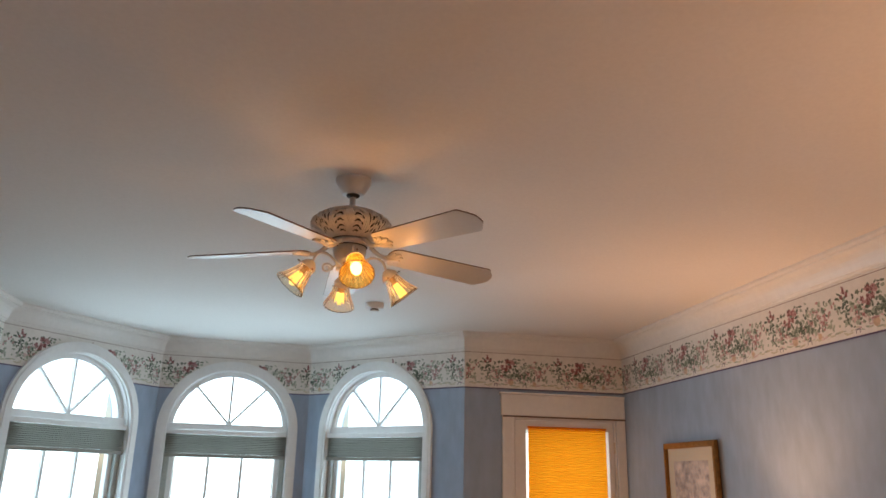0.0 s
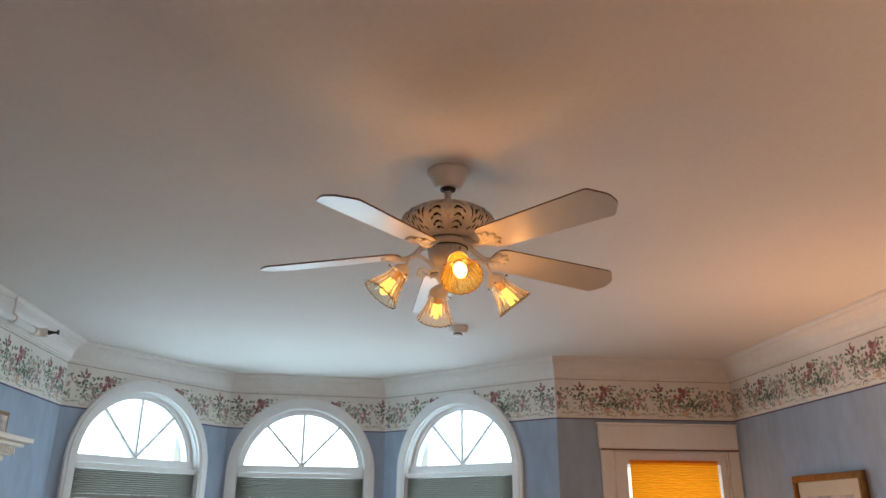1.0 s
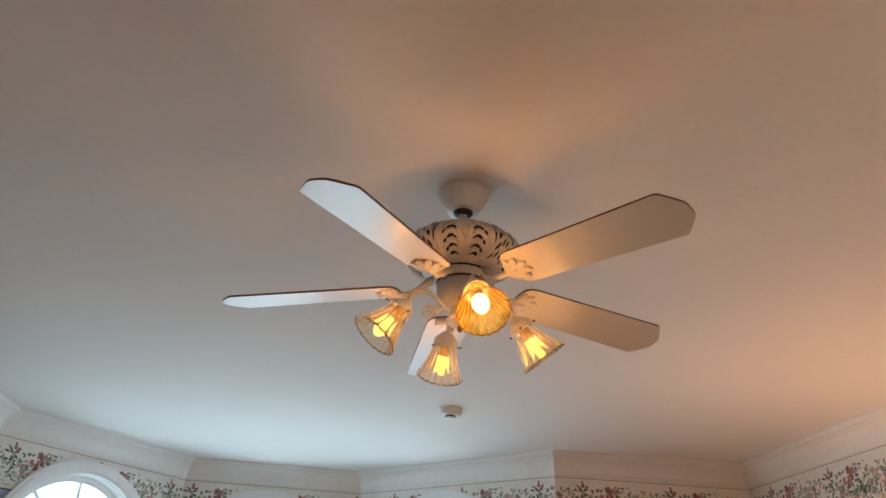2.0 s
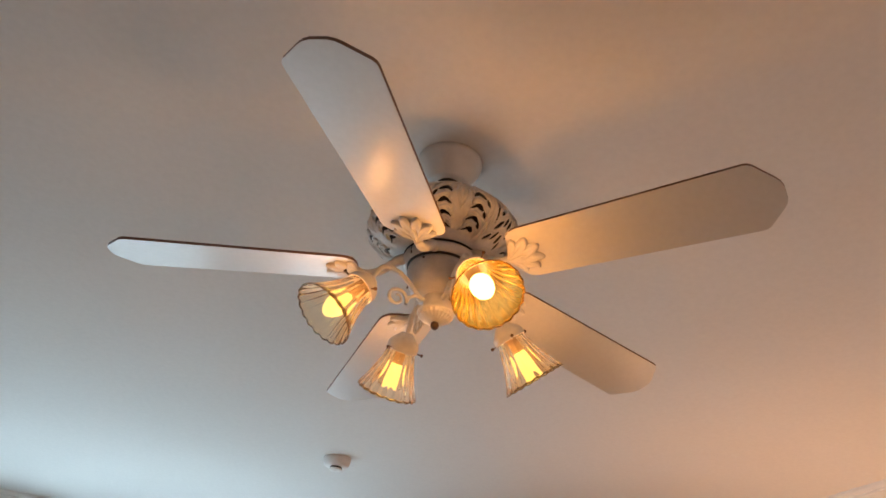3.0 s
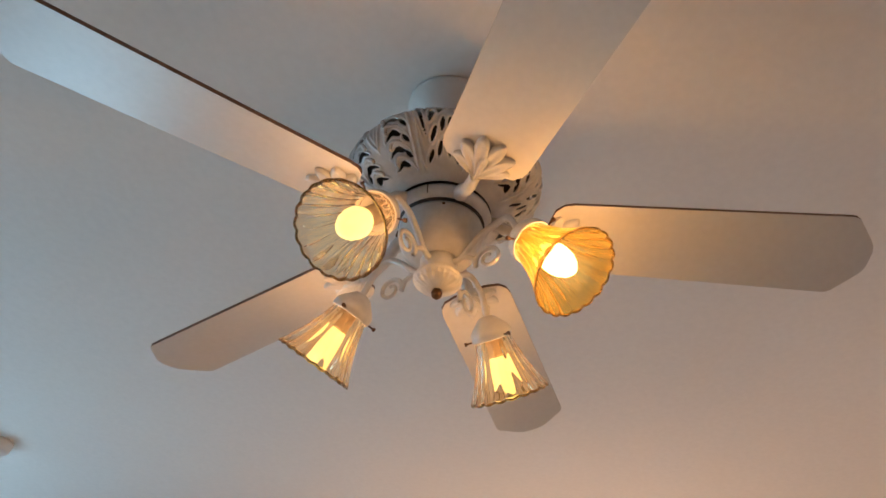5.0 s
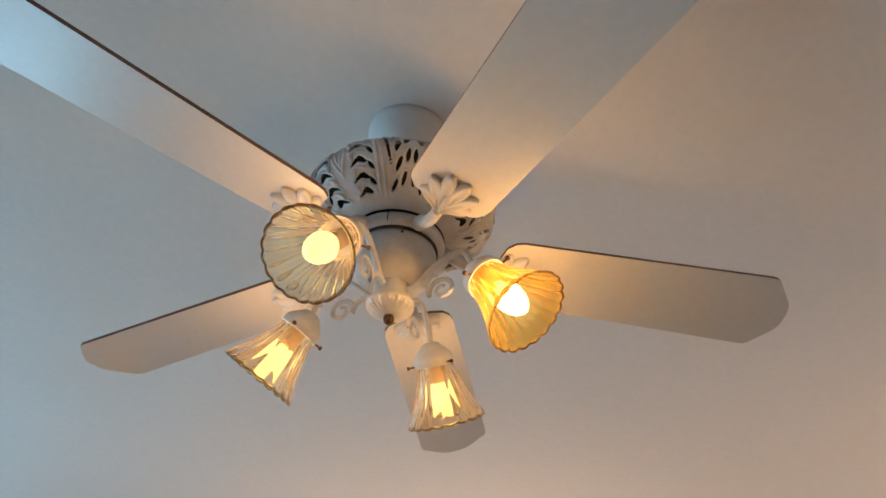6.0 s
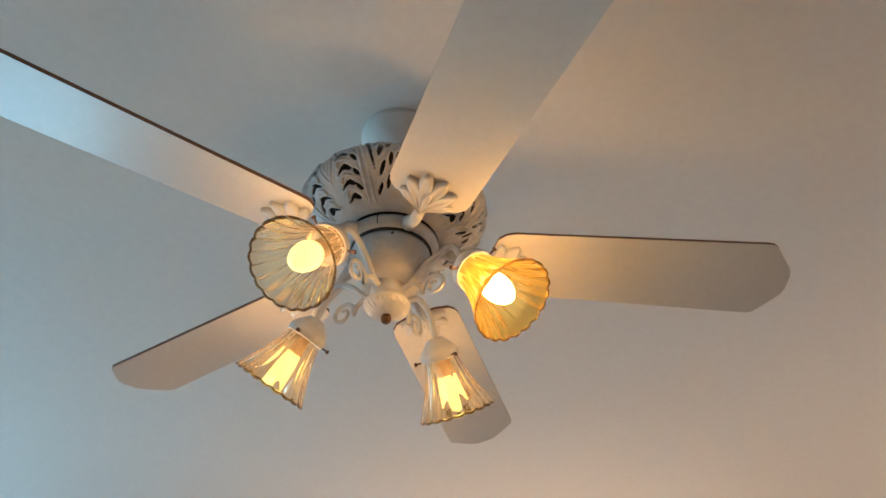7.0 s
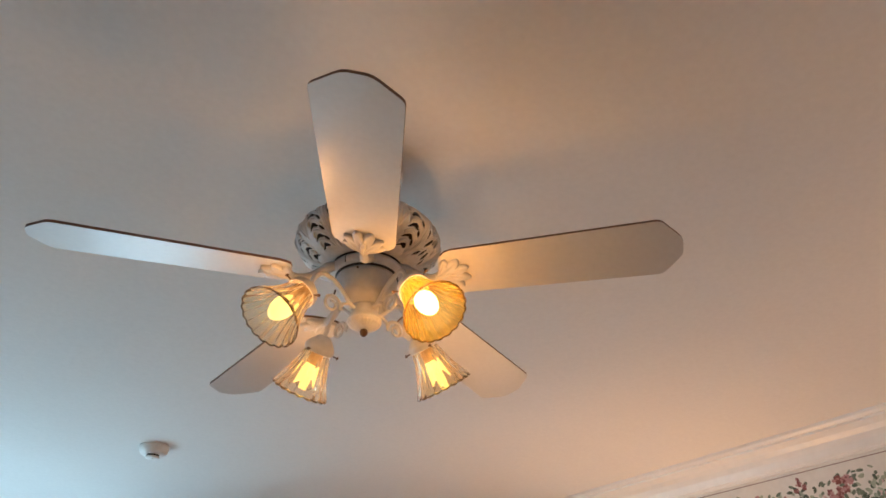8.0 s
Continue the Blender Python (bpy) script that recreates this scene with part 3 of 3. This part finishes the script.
part("finial", lathe([(0.0065, 2.314), (0.0085, 2.308), (0.0075, 2.302), (0.003, 2.298)], 16), M_BRONZE, fan, "dark bronze finial", True)

TIP_HALF = [(0.600, 1.000), (0.610, 1.002), (0.617, 0.985), (0.6235, 0.925), (0.6515, 0.450), (0.6570, 0.330), (0.6600, 0.180)]
TIP = [(r, -0.0752 * w) for r, w in TIP_HALF] + [(r, 0.0698 * w) for r, w in TIP_HALF[::-1]]
ROOT = [(0.200, 0.0620), (0.186, 0.0590), (0.174, 0.050), (0.167, 0.029), (0.165, 0.0), (0.167, -0.029), (0.174, -0.050), (0.186, -0.0600), (0.200, -0.0635)]


def bracket_mesh():
    """The cast blade iron: a stout arm that ends in a boss under the blade's root."""
    bm = bmesh.new()
    tube(smooth_path([(0.064, 0, 0.030), (0.088, 0, 0.020), (0.112, 0, 0.002), (0.138, 0, -0.010), (0.160, 0, -0.011)], 5), [0.0115] * 6 + [0.0098] * 6 + [0.0092] * 5 + [0.0085] * 4, 10, bm)
    bmesh.ops.create_uvsphere(bm, u_segments=14, v_segments=8, radius=0.0090, matrix=Matrix.Translation((0.155, 0, -0.009)) @ Matrix.Diagonal((1.2, 1, 0.75, 1)))
    return bm


# lean, length, half width, how far each petal stands off the blade
PETALS = ((66, 0.056, 0.0115, 0.0), (-66, 0.056, 0.0115, 0.0), (41, 0.073, 0.0135, 0.001), (-41, 0.073, 0.0135, 0.001), (14, 0.081, 0.0140, 0.0005), (-14, 0.081, 0.0140, 0.0015), (0, 0.056, 0.0085, 0.0055))


def petal_mesh(lean, length, width, proud):
    """One cast petal: a swelling leaf with rolled edges and a hollow down its middle, its tip turned over."""
    bm = bmesh.new()
    total, n, k = 40, 15, 9
    spine = [Vector((0.150, 0, -0.0065))]
    for q in range(total):
        turn = radians(lean * (0.30 + 1.05 * q / total))
        spine.append(spine[-1] + Vector((math.cos(turn), math.sin(turn), 0)) * length / total)
    front, back = [], []
    for i in range(n):
        a = 0.02 + 0.97 * i / (n - 1)
        q = min(int(a * total), total - 1)
        d = (spine[q + 1] - spine[q]).normalized()
        c = spine[q].lerp(spine[q + 1], a * total - q)
        across = Vector((-d.y, d.x, 0))
        half = width * max(0.03, math.sin(math.pi * a ** 1.35) ** 0.62) * (0.30 + 0.80 * a)
        f, b = [], []
        for j in range(k):
            e = -1 + 2 * j / (k - 1)
            swell = 0.0050 + 0.0050 * math.sin(math.pi * min(1, 0.15 + a * 0.9)) + proud
            edge = math.sqrt(max(0.0, 1 - e * e * 0.97))
            hollow = 0.0056 * math.exp(-(e / 0.42) ** 2) * math.sin(math.pi * min(1, a * 1.08)) ** 0.8
            tip = 0.0030 * max(0.0, a - 0.72) / 0.28
            f.append(bm.verts.new(c + across * half * e + Vector((0, 0, -swell * edge + hollow + tip))))
            b.append(bm.verts.new(c + across * half * e * 0.98 + Vector((0, 0, 0.0030))))
        front.append(f)
        back.append(b)
    for i in range(n - 1):
        for j in range(k - 1):
            bm.faces.new((front[i][j], front[i][j + 1], front[i + 1][j + 1], front[i + 1][j]))
        for j in (0, k - 1):
            bm.faces.new((front[i][j], front[i + 1][j], back[i + 1][j], back[i][j]))
    for i in (0, n - 1):
        bm.faces.new(front[i] + back[i][::-1])
    return bm


def blade_mesh():
    outline = TIP + ROOT
    bm = bmesh.new()
    low0 = [bm.verts.new((r, t, -0.0028)) for r, t in outline]
    high = [bm.verts.new((r, t, 0.0028)) for r, t in outline]
    bm.faces.new(low0)
    bm.faces.new(high[::-1])
    for i in range(len(outline)):
        j = (i + 1) % len(outline)
        bm.faces.new((low0[i], high[i], high[j], low0[j])).material_index = 1
    return bm


first = None
for angle, rise, slope, pitch in ((-52.7, 0.0086, -1.41, 13.8), (-124.9, -0.0071, -4.35, 10.6), (163.2, 0.0012, -2.45, 12.3), (90.5, -0.0093, -2.36, 7.4), (18.6, 0.0109, -2.85, 14.0)):
    m = pose(0, 0, ROOT_Z + rise, 0, 0, angle) @ pose(0.165, 0, 0, 0, -slope, 0) @ pose(-0.165, 0, 0) @ pose(0, 0, 0, -pitch, 0, 0)
    if first is None:
        first = part("blade", blade_mesh(), [M_BLADE, M_EDGE], fan, "satin white blade with a brown edge", m=m)
        part("blade_iron", bracket_mesh(), M_FAN, first, "cream cast bracket arm", True)
        for petal in PETALS:
            part("palmette_petal", petal_mesh(*petal), M_FAN, first, "", True)
    else:
        copy_thing(first, m)


# light kit: four scrolled arms with fluted glass shades
FLUTES = 20


def fluted(profile, thick, m):
    """A thin-walled bell of glass, fluted round and scalloped at its mouth."""
    steps = FLUTES * 8
    bm = bmesh.new()
    top = profile[-1][1]
    rings = []
    for inner in (0, 1):
        for r, z, amp in (profile if not inner else profile[::-1]):
            ring = []
            for i in range(steps):
                a = 2 * math.pi * i / steps
                w = abs(math.sin(a * FLUTES / 2))
                rr = r - inner * thick * (1.0 if z < top else 0.45) + amp * (w - 0.6) * (0.2 if inner else 1.0)
                zz = z + 0.0026 * (w - 0.5) * max(0.0, (z - top + 0.010) / 0.010)
                ring.append(bm.verts.new((rr * math.cos(a), rr * math.sin(a), zz)))
            rings.append(ring)
    rings.append(rings[0])
    for n, (p, q) in enumerate(zip(rings, rings[1:])):
        for i in range(steps):
            j = (i + 1) % steps
            bm.faces.new((p[i], p[j], q[j], q[i])).smooth = True
    return bm


SHADE = [(0.0290, 0.014, 0.0), (0.0305, 0.025, 0.0012), (0.0340, 0.038, 0.0024), (0.0385, 0.054, 0.0028), (0.0440, 0.070, 0.0032), (0.0510, 0.086, 0.0034), (0.0580, 0.100, 0.0034), (0.0635, 0.1090, 0.0026), (0.0652, 0.1125, 0.0016)]


def scallop(r, z):
    pts = []
    n = FLUTES * 6
    for i in range(n + 1):
        a = 2 * math.pi * i / n
        w = abs(math.sin(a * FLUTES / 2))
        rr = r + 0.0014 * (w - 0.6) - 0.0004
        pts.append((rr * math.cos(a), rr * math.sin(a), z + 0.0026 * (w - 0.5)))
    return pts


def lamp_arm(angle, out, rise, amber):
    m = pose(0, 0, 0, 0, 0, angle)
    socket_m = pose(0.155 + out, 0, 2.345 + rise, 0, 180 - SHADE_TILT, 0)
    bm = tube(smooth_path([(0.022, 0, 2.356), (0.040, 0, 2.359), (0.070, 0, 2.388), (0.096, 0, 2.402), (0.128 + out, 0, 2.394 + rise), (0.147 + out, 0, 2.358 + rise)], 6), 0.0052, 10)
    curl = []
    for q in range(34):
        a = radians(200 - q * 15)
        rr = 0.022 * (1 - q / 46)
        curl.append((0.086 + rr * math.cos(a), 0.0, 2.342 + rr * math.sin(a)))
    tube([(0.030, 0, 2.357), (0.048, 0, 2.358), (0.061, 0, 2.350), *curl], [0.004] * 3 + [0.0042 - 0.00005 * q for q in range(34)], 8, bm)
    arm = part("lamp_arm", bm, M_FAN, fan, "cream scrolled arm", True, m=m)
    part("socket", lathe([(0.006, -0.019), (0.0135, -0.017), (0.019, -0.011), (0.0275, -0.002), (0.0325, 0.005), (0.0335, 0.009), (0.0335, 0.019), (0.0318, 0.020), (0.0305, 0.006), (0.012, 0.006)], 36), M_FAN, arm, "cream socket cup", True, m=socket_m)
    part("bulb_base", lathe([(0.0140, 0.004), (0.0145, 0.044), (0.0135, 0.049), (0.0100, 0.050)], 20), M_SLEEVE, arm, smooth=True, m=socket_m)
    for k in range(3):
        a = radians(60 + 120 * k)
        p, q = (0.034 * math.cos(a), 0.034 * math.sin(a), 0.016), (0.044 * math.cos(a), 0.044 * math.sin(a), 0.016)
        bm = tube([p, q], 0.0016, 6)
        tube([(q[0] * 0.97, q[1] * 0.97, 0.016), (q[0] * 1.06, q[1] * 1.06, 0.016)], 0.0034, 8, bm)
        part("thumb_screw", bm, M_BRONZE, arm, "dark thumb screw", m=socket_m)
    ob = part("shade", fluted(SHADE, 0.0034, socket_m), M_AMBER if amber else M_SHADE, arm, "fluted amber glass bell shade" if amber else "fluted clear glass bell shade", "keep", m=socket_m)
    ob.visible_shadow = False
    ob = part("shade_rim", tube(scallop(0.0646, 0.1127), 0.0013, 6), M_RIM, arm, "glass rim tinted brown for its dark refraction", True, m=socket_m)
    ob = part("bulb", lathe([(0.0120, 0.049), (0.0180, 0.056), (0.0212, 0.066), (0.0214, 0.075), (0.0192, 0.088), (0.0145, 0.099), (0.0080, 0.107), (0.0015, 0.110)], 28), M_BRIGHT if amber else M_BULB, arm, "lit candle bulb", True, m=socket_m)
    ob.visible_shadow = False
    return m @ socket_m


SHADE_TILT = 39
AMBER_ONE = 0
for k, (out, rise) in enumerate(((-0.010, 0.012), (-0.004, 0.004), (-0.006, -0.010), (0.004, -0.004))):
    m = lamp_arm(-85.1 - 90 * k, out, rise, k == AMBER_ONE)
    lamp("bulb_light", "POINT", Matrix.Translation(m @ Vector((0, 0, 0.086))), AMBER_WATTS if k == AMBER_ONE else BULB_WATTS, WARM, 0.018)

# pull chain stub on the bowl
part("chain_ring", tube([(0.050, 0.028, 2.412), (0.058, 0.033, 2.409), (0.059, 0.034, 2.400)], 0.0022, 6), M_BRONZE, fan, "dark pull switch stub", m=pose(0, 0, 0, 0, 0, 110))

# ---- on the ceiling ----
det = thing("smoke_detector", "round white plastic smoke detector on the ceiling", "smoke detector", pose(0.325, 2.22, CEIL))
part("base", lathe([(0.066, 0), (0.0655, -0.010), (0.061, -0.026), (0.057, -0.034), (0.050, -0.0385), (0.026, -0.0395)], 40), M_PLASTIC, det, "white tapered body", True)
part("vent_slot", lathe([(0.027, -0.0390), (0.027, -0.0480)], 32), M_DARK, det, "dark vent slot")
part("cover", lathe([(0.020, -0.0475), (0.031, -0.0480), (0.0325, -0.0510), (0.030, -0.0545), (0.022, -0.0565), (0.004, -0.0570)], 36), M_PLASTIC, det, "white raised cover", True)
part("test_button", lathe([(0.008, -0.0568), (0.008, -0.0590), (0.003, -0.0595)], 20), M_PLASTIC, det, "white test button")

# white sprinkler pipe along the west cornice
pipe = thing("sprinkler_pipe", "white painted sprinkler pipe hung below the west cornice", "pipe", pose(0, 0, 0))
part("run", tube([(-2.165, -4.1, 2.592), (-2.165, 2.09, 2.592)], 0.020, 16), M_TRIM, pipe, smooth=True)
part("elbow", tube(smooth_path([(-2.165, 2.085, 2.592), (-2.165, 2.13, 2.592), (-2.145, 2.155, 2.594), (-2.105, 2.16, 2.596)], 5), 0.027, 14), M_TRIM, pipe, smooth=True)
head = part("sprinkler_head", tube([(-2.11, 2.16, 2.596), (-2.085, 2.16, 2.597), (-2.055, 2.16, 2.598)], [0.015, 0.010, 0.006], 10), M_DARK, pipe, "dark sprinkler head")
part("deflector", boxes(((-2.053, 2.145, 2.586), (-2.049, 2.175, 2.612))), M_DARK, head)
for y in (1.82, -0.4, -2.6):
    h = part("hanger", tube([(-2.165, y, CEIL), (-2.165, y, 2.616)], 0.006, 8), M_TRIM, pipe, "white painted hanger rod")
    ring = [(-2.165 + 0.024 * math.cos(2 * math.pi * q / 20), y, 2.592 + 0.024 * math.sin(2 * math.pi * q / 20)) for q in range(21)]
    part("clamp", tube(ring, 0.004, 6), M_TRIM, h)

# overmantel shelf on the west wall
mantel = thing("mantel_shelf", "cream wooden overmantel with dentils on the blue wall", "mantel", pose(0, 0, 0))
Y0, Y1, XW = 0.45, 2.06, -2.287
part("shelf", boxes(((XW, Y0 - 0.0, 1.952), (-2.030, Y1, 1.978)), bevel=0.006), M_MANTEL, mantel)
part("crown", boxes(((XW, Y0 + 0.03, 1.930), (-2.062, Y1 - 0.032, 1.9515)), bevel=0.008), M_MANTEL, mantel)
part("dentil_band", boxes(((XW, Y0 + 0.07, 1.885), (-2.108, Y1 - 0.075, 1.9295))), M_MANTEL, mantel)
dent = None
for q in range(52):
    y = Y1 - 0.085 - q * 0.028
    if y < Y0 + 0.09:
        break
    bm = boxes(((-2.1075, y - 0.008, 1.893), (-2.090, y + 0.008, 1.925)))
    if dent is None:
        dent = part("dentil", bm, M_MANTEL, mantel)
        dent_mesh, dent_y = dent.data, y
    else:
        bm.free()
        o = new("dentil", dent_mesh)
        o.parent = mantel
        o.matrix_basis = pose(0, y - dent_y, 0)
part("ogee", boxes(((XW, Y0 + 0.09, 1.855), (-2.130, Y1 - 0.095, 1.8845)), bevel=0.010), M_MANTEL, mantel)
part("panel", boxes(((XW, Y0 + 0.14, 0.0), (-2.170, Y1 - 0.14, 1.8545)), bevel=0.004), M_MANTEL, mantel)
fr = thing("small_frame", "small gilt picture frame standing on the mantel shelf", "picture frame", pose(0, 0, 0))
part("frame", slab([[(1.74, 1.979), (1.96, 1.979), (1.96, 2.105), (1.74, 2.105)]], 0, 0.018), M_GOLD, fr, m=Matrix(((0, 1, 0, -2.16), (1, 0, 0, 0), (0, 0, 1, 0), (0, 0, 0, 1))))
part("picture", slab([[(1.762, 2.0), (1.938, 2.0), (1.938, 2.084), (1.762, 2.084)]], 0.0181, 0.020), M_PRINT, fr, m=Matrix(((0, 1, 0, -2.16), (1, 0, 0, 0), (0, 0, 1, 0), (0, 0, 0, 1))))

# ---- framed print on the east wall ----
wall_m, _ = facing(CORNER_RIGHT, BACK_RIGHT)


def picture():
    """Local x runs along the wall from the door corner, y into the wall."""
    p = thing("framed_print", "gilt-framed faded rose print on the blue wall", "picture", wall_m @ pose(0.745, -0.006, 0, 0.4, 0, 0))
    w, z1, z0, t = 0.695, 1.846, 0.93, 0.038
    def rail(poly, name="rail"):
        part(name, slab([poly], -0.026, -0.0056), M_GOLD, p)
        cx, cz = sum(q[0] for q in poly) / 4, sum(q[1] for q in poly) / 4
        part("rail_bead", slab([[(cx + (x - cx) * 0.93 if abs(x - cx) > 0.1 else cx + (x - cx) * 0.5, cz + (z - cz) * 0.93 if abs(z - cz) > 0.1 else cz + (z - cz) * 0.5) for x, z in poly]], -0.032, -0.0262), M_GOLD, p)
    rail([(0, z1), (w, z1), (w - t, z1 - t), (t, z1 - t)])
    rail([(0, z0), (t, z0 + t), (w - t, z0 + t), (w, z0)])
    rail([(0, z0), (0, z1), (t, z1 - t), (t, z0 + t)])
    rail([(w, z0), (w - t, z0 + t), (w - t, z1 - t), (w, z1)])
    part("backing", slab([[(-0.004, z0 - 0.004), (w + 0.004, z0 - 0.004), (w + 0.004, z1 + 0.004), (-0.004, z1 + 0.004)]], -0.0055, -0.001), M_BRONZE, p)
    part("mat_board", slab([[(t, z0 + t), (w - t, z0 + t), (w - t, z1 - t), (t, z1 - t)]], -0.012, -0.006), M_MAT, p, "cream mat board")
    part("print", slab([[(t + 0.08, z0 + t + 0.11), (w - t - 0.08, z0 + t + 0.11), (w - t - 0.08, z1 - t - 0.085), (t + 0.08, z1 - t - 0.085)]], -0.0135, -0.0125), M_PRINT, p, "faded rose and grey print")
    ob = part("glass", slab([[(t, z0 + t), (w - t, z0 + t), (w - t, z1 - t), (t, z1 - t)]], -0.020, -0.018), M_PANE, p)
    ob.visible_shadow = False


picture()

# ---- printed flowers of the border ----
INKS = [material(n, c, 0.7, vary=0.25, grain=60, big=12, bump=0) for n, c in (
    ("ink_leaf", (0.17, 0.22, 0.17)), ("ink_pale_leaf", (0.40, 0.46, 0.37)), ("ink_dark_leaf", (0.09, 0.13, 0.10)), ("ink_red", (0.27, 0.105, 0.105)),
    ("ink_rose", (0.50, 0.29, 0.29)), ("ink_pink", (0.68, 0.53, 0.52)), ("ink_pot", (0.66, 0.50, 0.36)), ("ink_grey", (0.24, 0.23, 0.25)), ("ink_lawn", (0.60, 0.58, 0.44)))]
UNIT = 0.61


def motif(rng):
    """One repeat of the print: (x, z, length, width, lean, ink, layer) of every leaf, petal and pot."""
    out = []

    def bush(cx, z0, z1, half, n, inks):
        for _ in range(n):
            t = rng.random()
            x = cx + rng.gauss(0, half * (0.72 + 0.45 * math.sin(3 * t)))
            out.append((x, z0 + (z1 - z0) * t, rng.uniform(0.008, 0.016), rng.uniform(0.0045, 0.0085), rng.uniform(0, 180), rng.choice(inks), rng.random()))

    def bloom(x, z, r, ink):
        for q in range(6):
            a = q * 60 + rng.uniform(-15, 15)
            out.append((x + r * 0.6 * math.cos(radians(a)), z + r * 0.6 * math.sin(radians(a)), r * 0.62, r * 0.45, a, ink if q % 3 else 4, 1.2 + rng.random() * 0.2))
        out.append((x, z, r * 0.4, r * 0.35, 0, 3, 1.5))

    # ground strip
    for q in range(26):
        out.append((UNIT * (q + rng.random()) / 26, 0.018 + rng.random() * 0.030, rng.uniform(0.012, 0.03), rng.uniform(0.003, 0.006), rng.uniform(-15, 15), rng.choice((8, 8, 1, 5)), -0.5))
    # tall red plant
    bush(0.07, 0.07, 0.24, 0.038, 40, (0, 0, 2, 1))
    for x, z, r in ((0.070, 0.240, 0.012), (0.068, 0.262, 0.008), (0.090, 0.224, 0.012), (0.052, 0.214, 0.010)):
        bloom(x, z, r, 3)
    # red bouquet in a pot
    bush(0.26, 0.09, 0.25, 0.072, 66, (0, 2, 0, 1))
    bush(0.33, 0.070, 0.16, 0.066, 46, (0, 2, 0, 2))
    for _ in range(11):
        bloom(0.25 + rng.gauss(0, 0.034), 0.200 + rng.gauss(0, 0.020), rng.uniform(0.011, 0.017), rng.choice((3, 4, 3)))
    out.append((0.265, 0.050, 0.024, 0.024, 0, 6, 1.6))
    out.append((0.265, 0.072, 0.030, 0.006, 0, 4, 1.7))
    # pale plants between
    bush(0.16, 0.06, 0.18, 0.035, 50, (1, 1, 0, 5))
    bush(0.42, 0.06, 0.20, 0.04, 60, (1, 0, 1, 5))
    bush(0.52, 0.07, 0.23, 0.045, 66, (1, 1, 0, 4))
    for _ in range(13):
        bloom(rng.choice((0.16, 0.42, 0.52)) + rng.gauss(0, 0.025), rng.uniform(0.09, 0.19), rng.uniform(0.009, 0.014), rng.choice((4, 5, 4, 3)))
    out.append((0.47, 0.045, 0.016, 0.018, 0, 6, 1.6))
    bush(0.32, 0.045, 0.12, 0.13, 70, (1, 5, 1, 0))
    # little garden stools
    for x in (0.14, 0.385):
        for dx, dz, l, w, a in ((0, 0.036, 0.020, 0.004, 0), (-0.013, 0.024, 0.011, 0.003, 80), (0.013, 0.024, 0.011, 0.003, 100)):
            out.append((x + dx, dz, l, w, a, 7, 1.3))
    return out


def border_print(name, a, b, shift, seed):
    m, length = facing(a, b)
    rng = random.Random(seed)
    unit = motif(random.Random(5))
    verts, faces, inks = [], [], []
    for k in range(-1, int(length / UNIT) + 2):
        for x, z, l, w, lean, ink, layer in unit:
            cx, cz = x + k * UNIT + shift + rng.gauss(0, 0.002), FOOT + z + rng.gauss(0, 0.001)
            if not 0.012 < cx < length - 0.012:
                continue
            c, s = math.cos(radians(lean)), math.sin(radians(lean))
            arch = BAY_CENTRES.get(a)
            if arch and math.hypot(cx - arch, cz - ARC_Z) < ARCH_OUT + 0.010:
                continue
            y = -0.0042 - 0.0004 * layer - 0.0002 * rng.random()
            n, base = 8, len(verts)
            for q in range(n):
                t = 2 * math.pi * q / n
                u, v = l * math.cos(t), w * math.sin(t)
                verts.append((cx + u * c - v * s, y, cz + u * s + v * c))
            faces.append(tuple(range(base, base + n)))
            inks.append(ink)
    me = bpy.data.meshes.new(name)
    me.from_pydata(verts, [], faces)
    for q in INKS:
        me.materials.append(q)
    me.polygons.foreach_set("material_index", inks)
    ob = new(name, me)
    ob.matrix_basis = m
    tagged(ob, "printed red flowers, green leaves and pots on cream paper", "flower print", kind="stuff")


for i, (a, b, shift) in enumerate(((BACK_LEFT, CORNER_LEFT, 0.1), (CORNER_LEFT, BAY_A, 0.08), (BAY_A, BAY_B, 0.0), (BAY_B, BAY_END, 0.27), (BAY_END, CORNER_RIGHT, 0.12), (CORNER_RIGHT, BACK_RIGHT, 0.2))):
    border_print("border_print", a, b, shift, i)
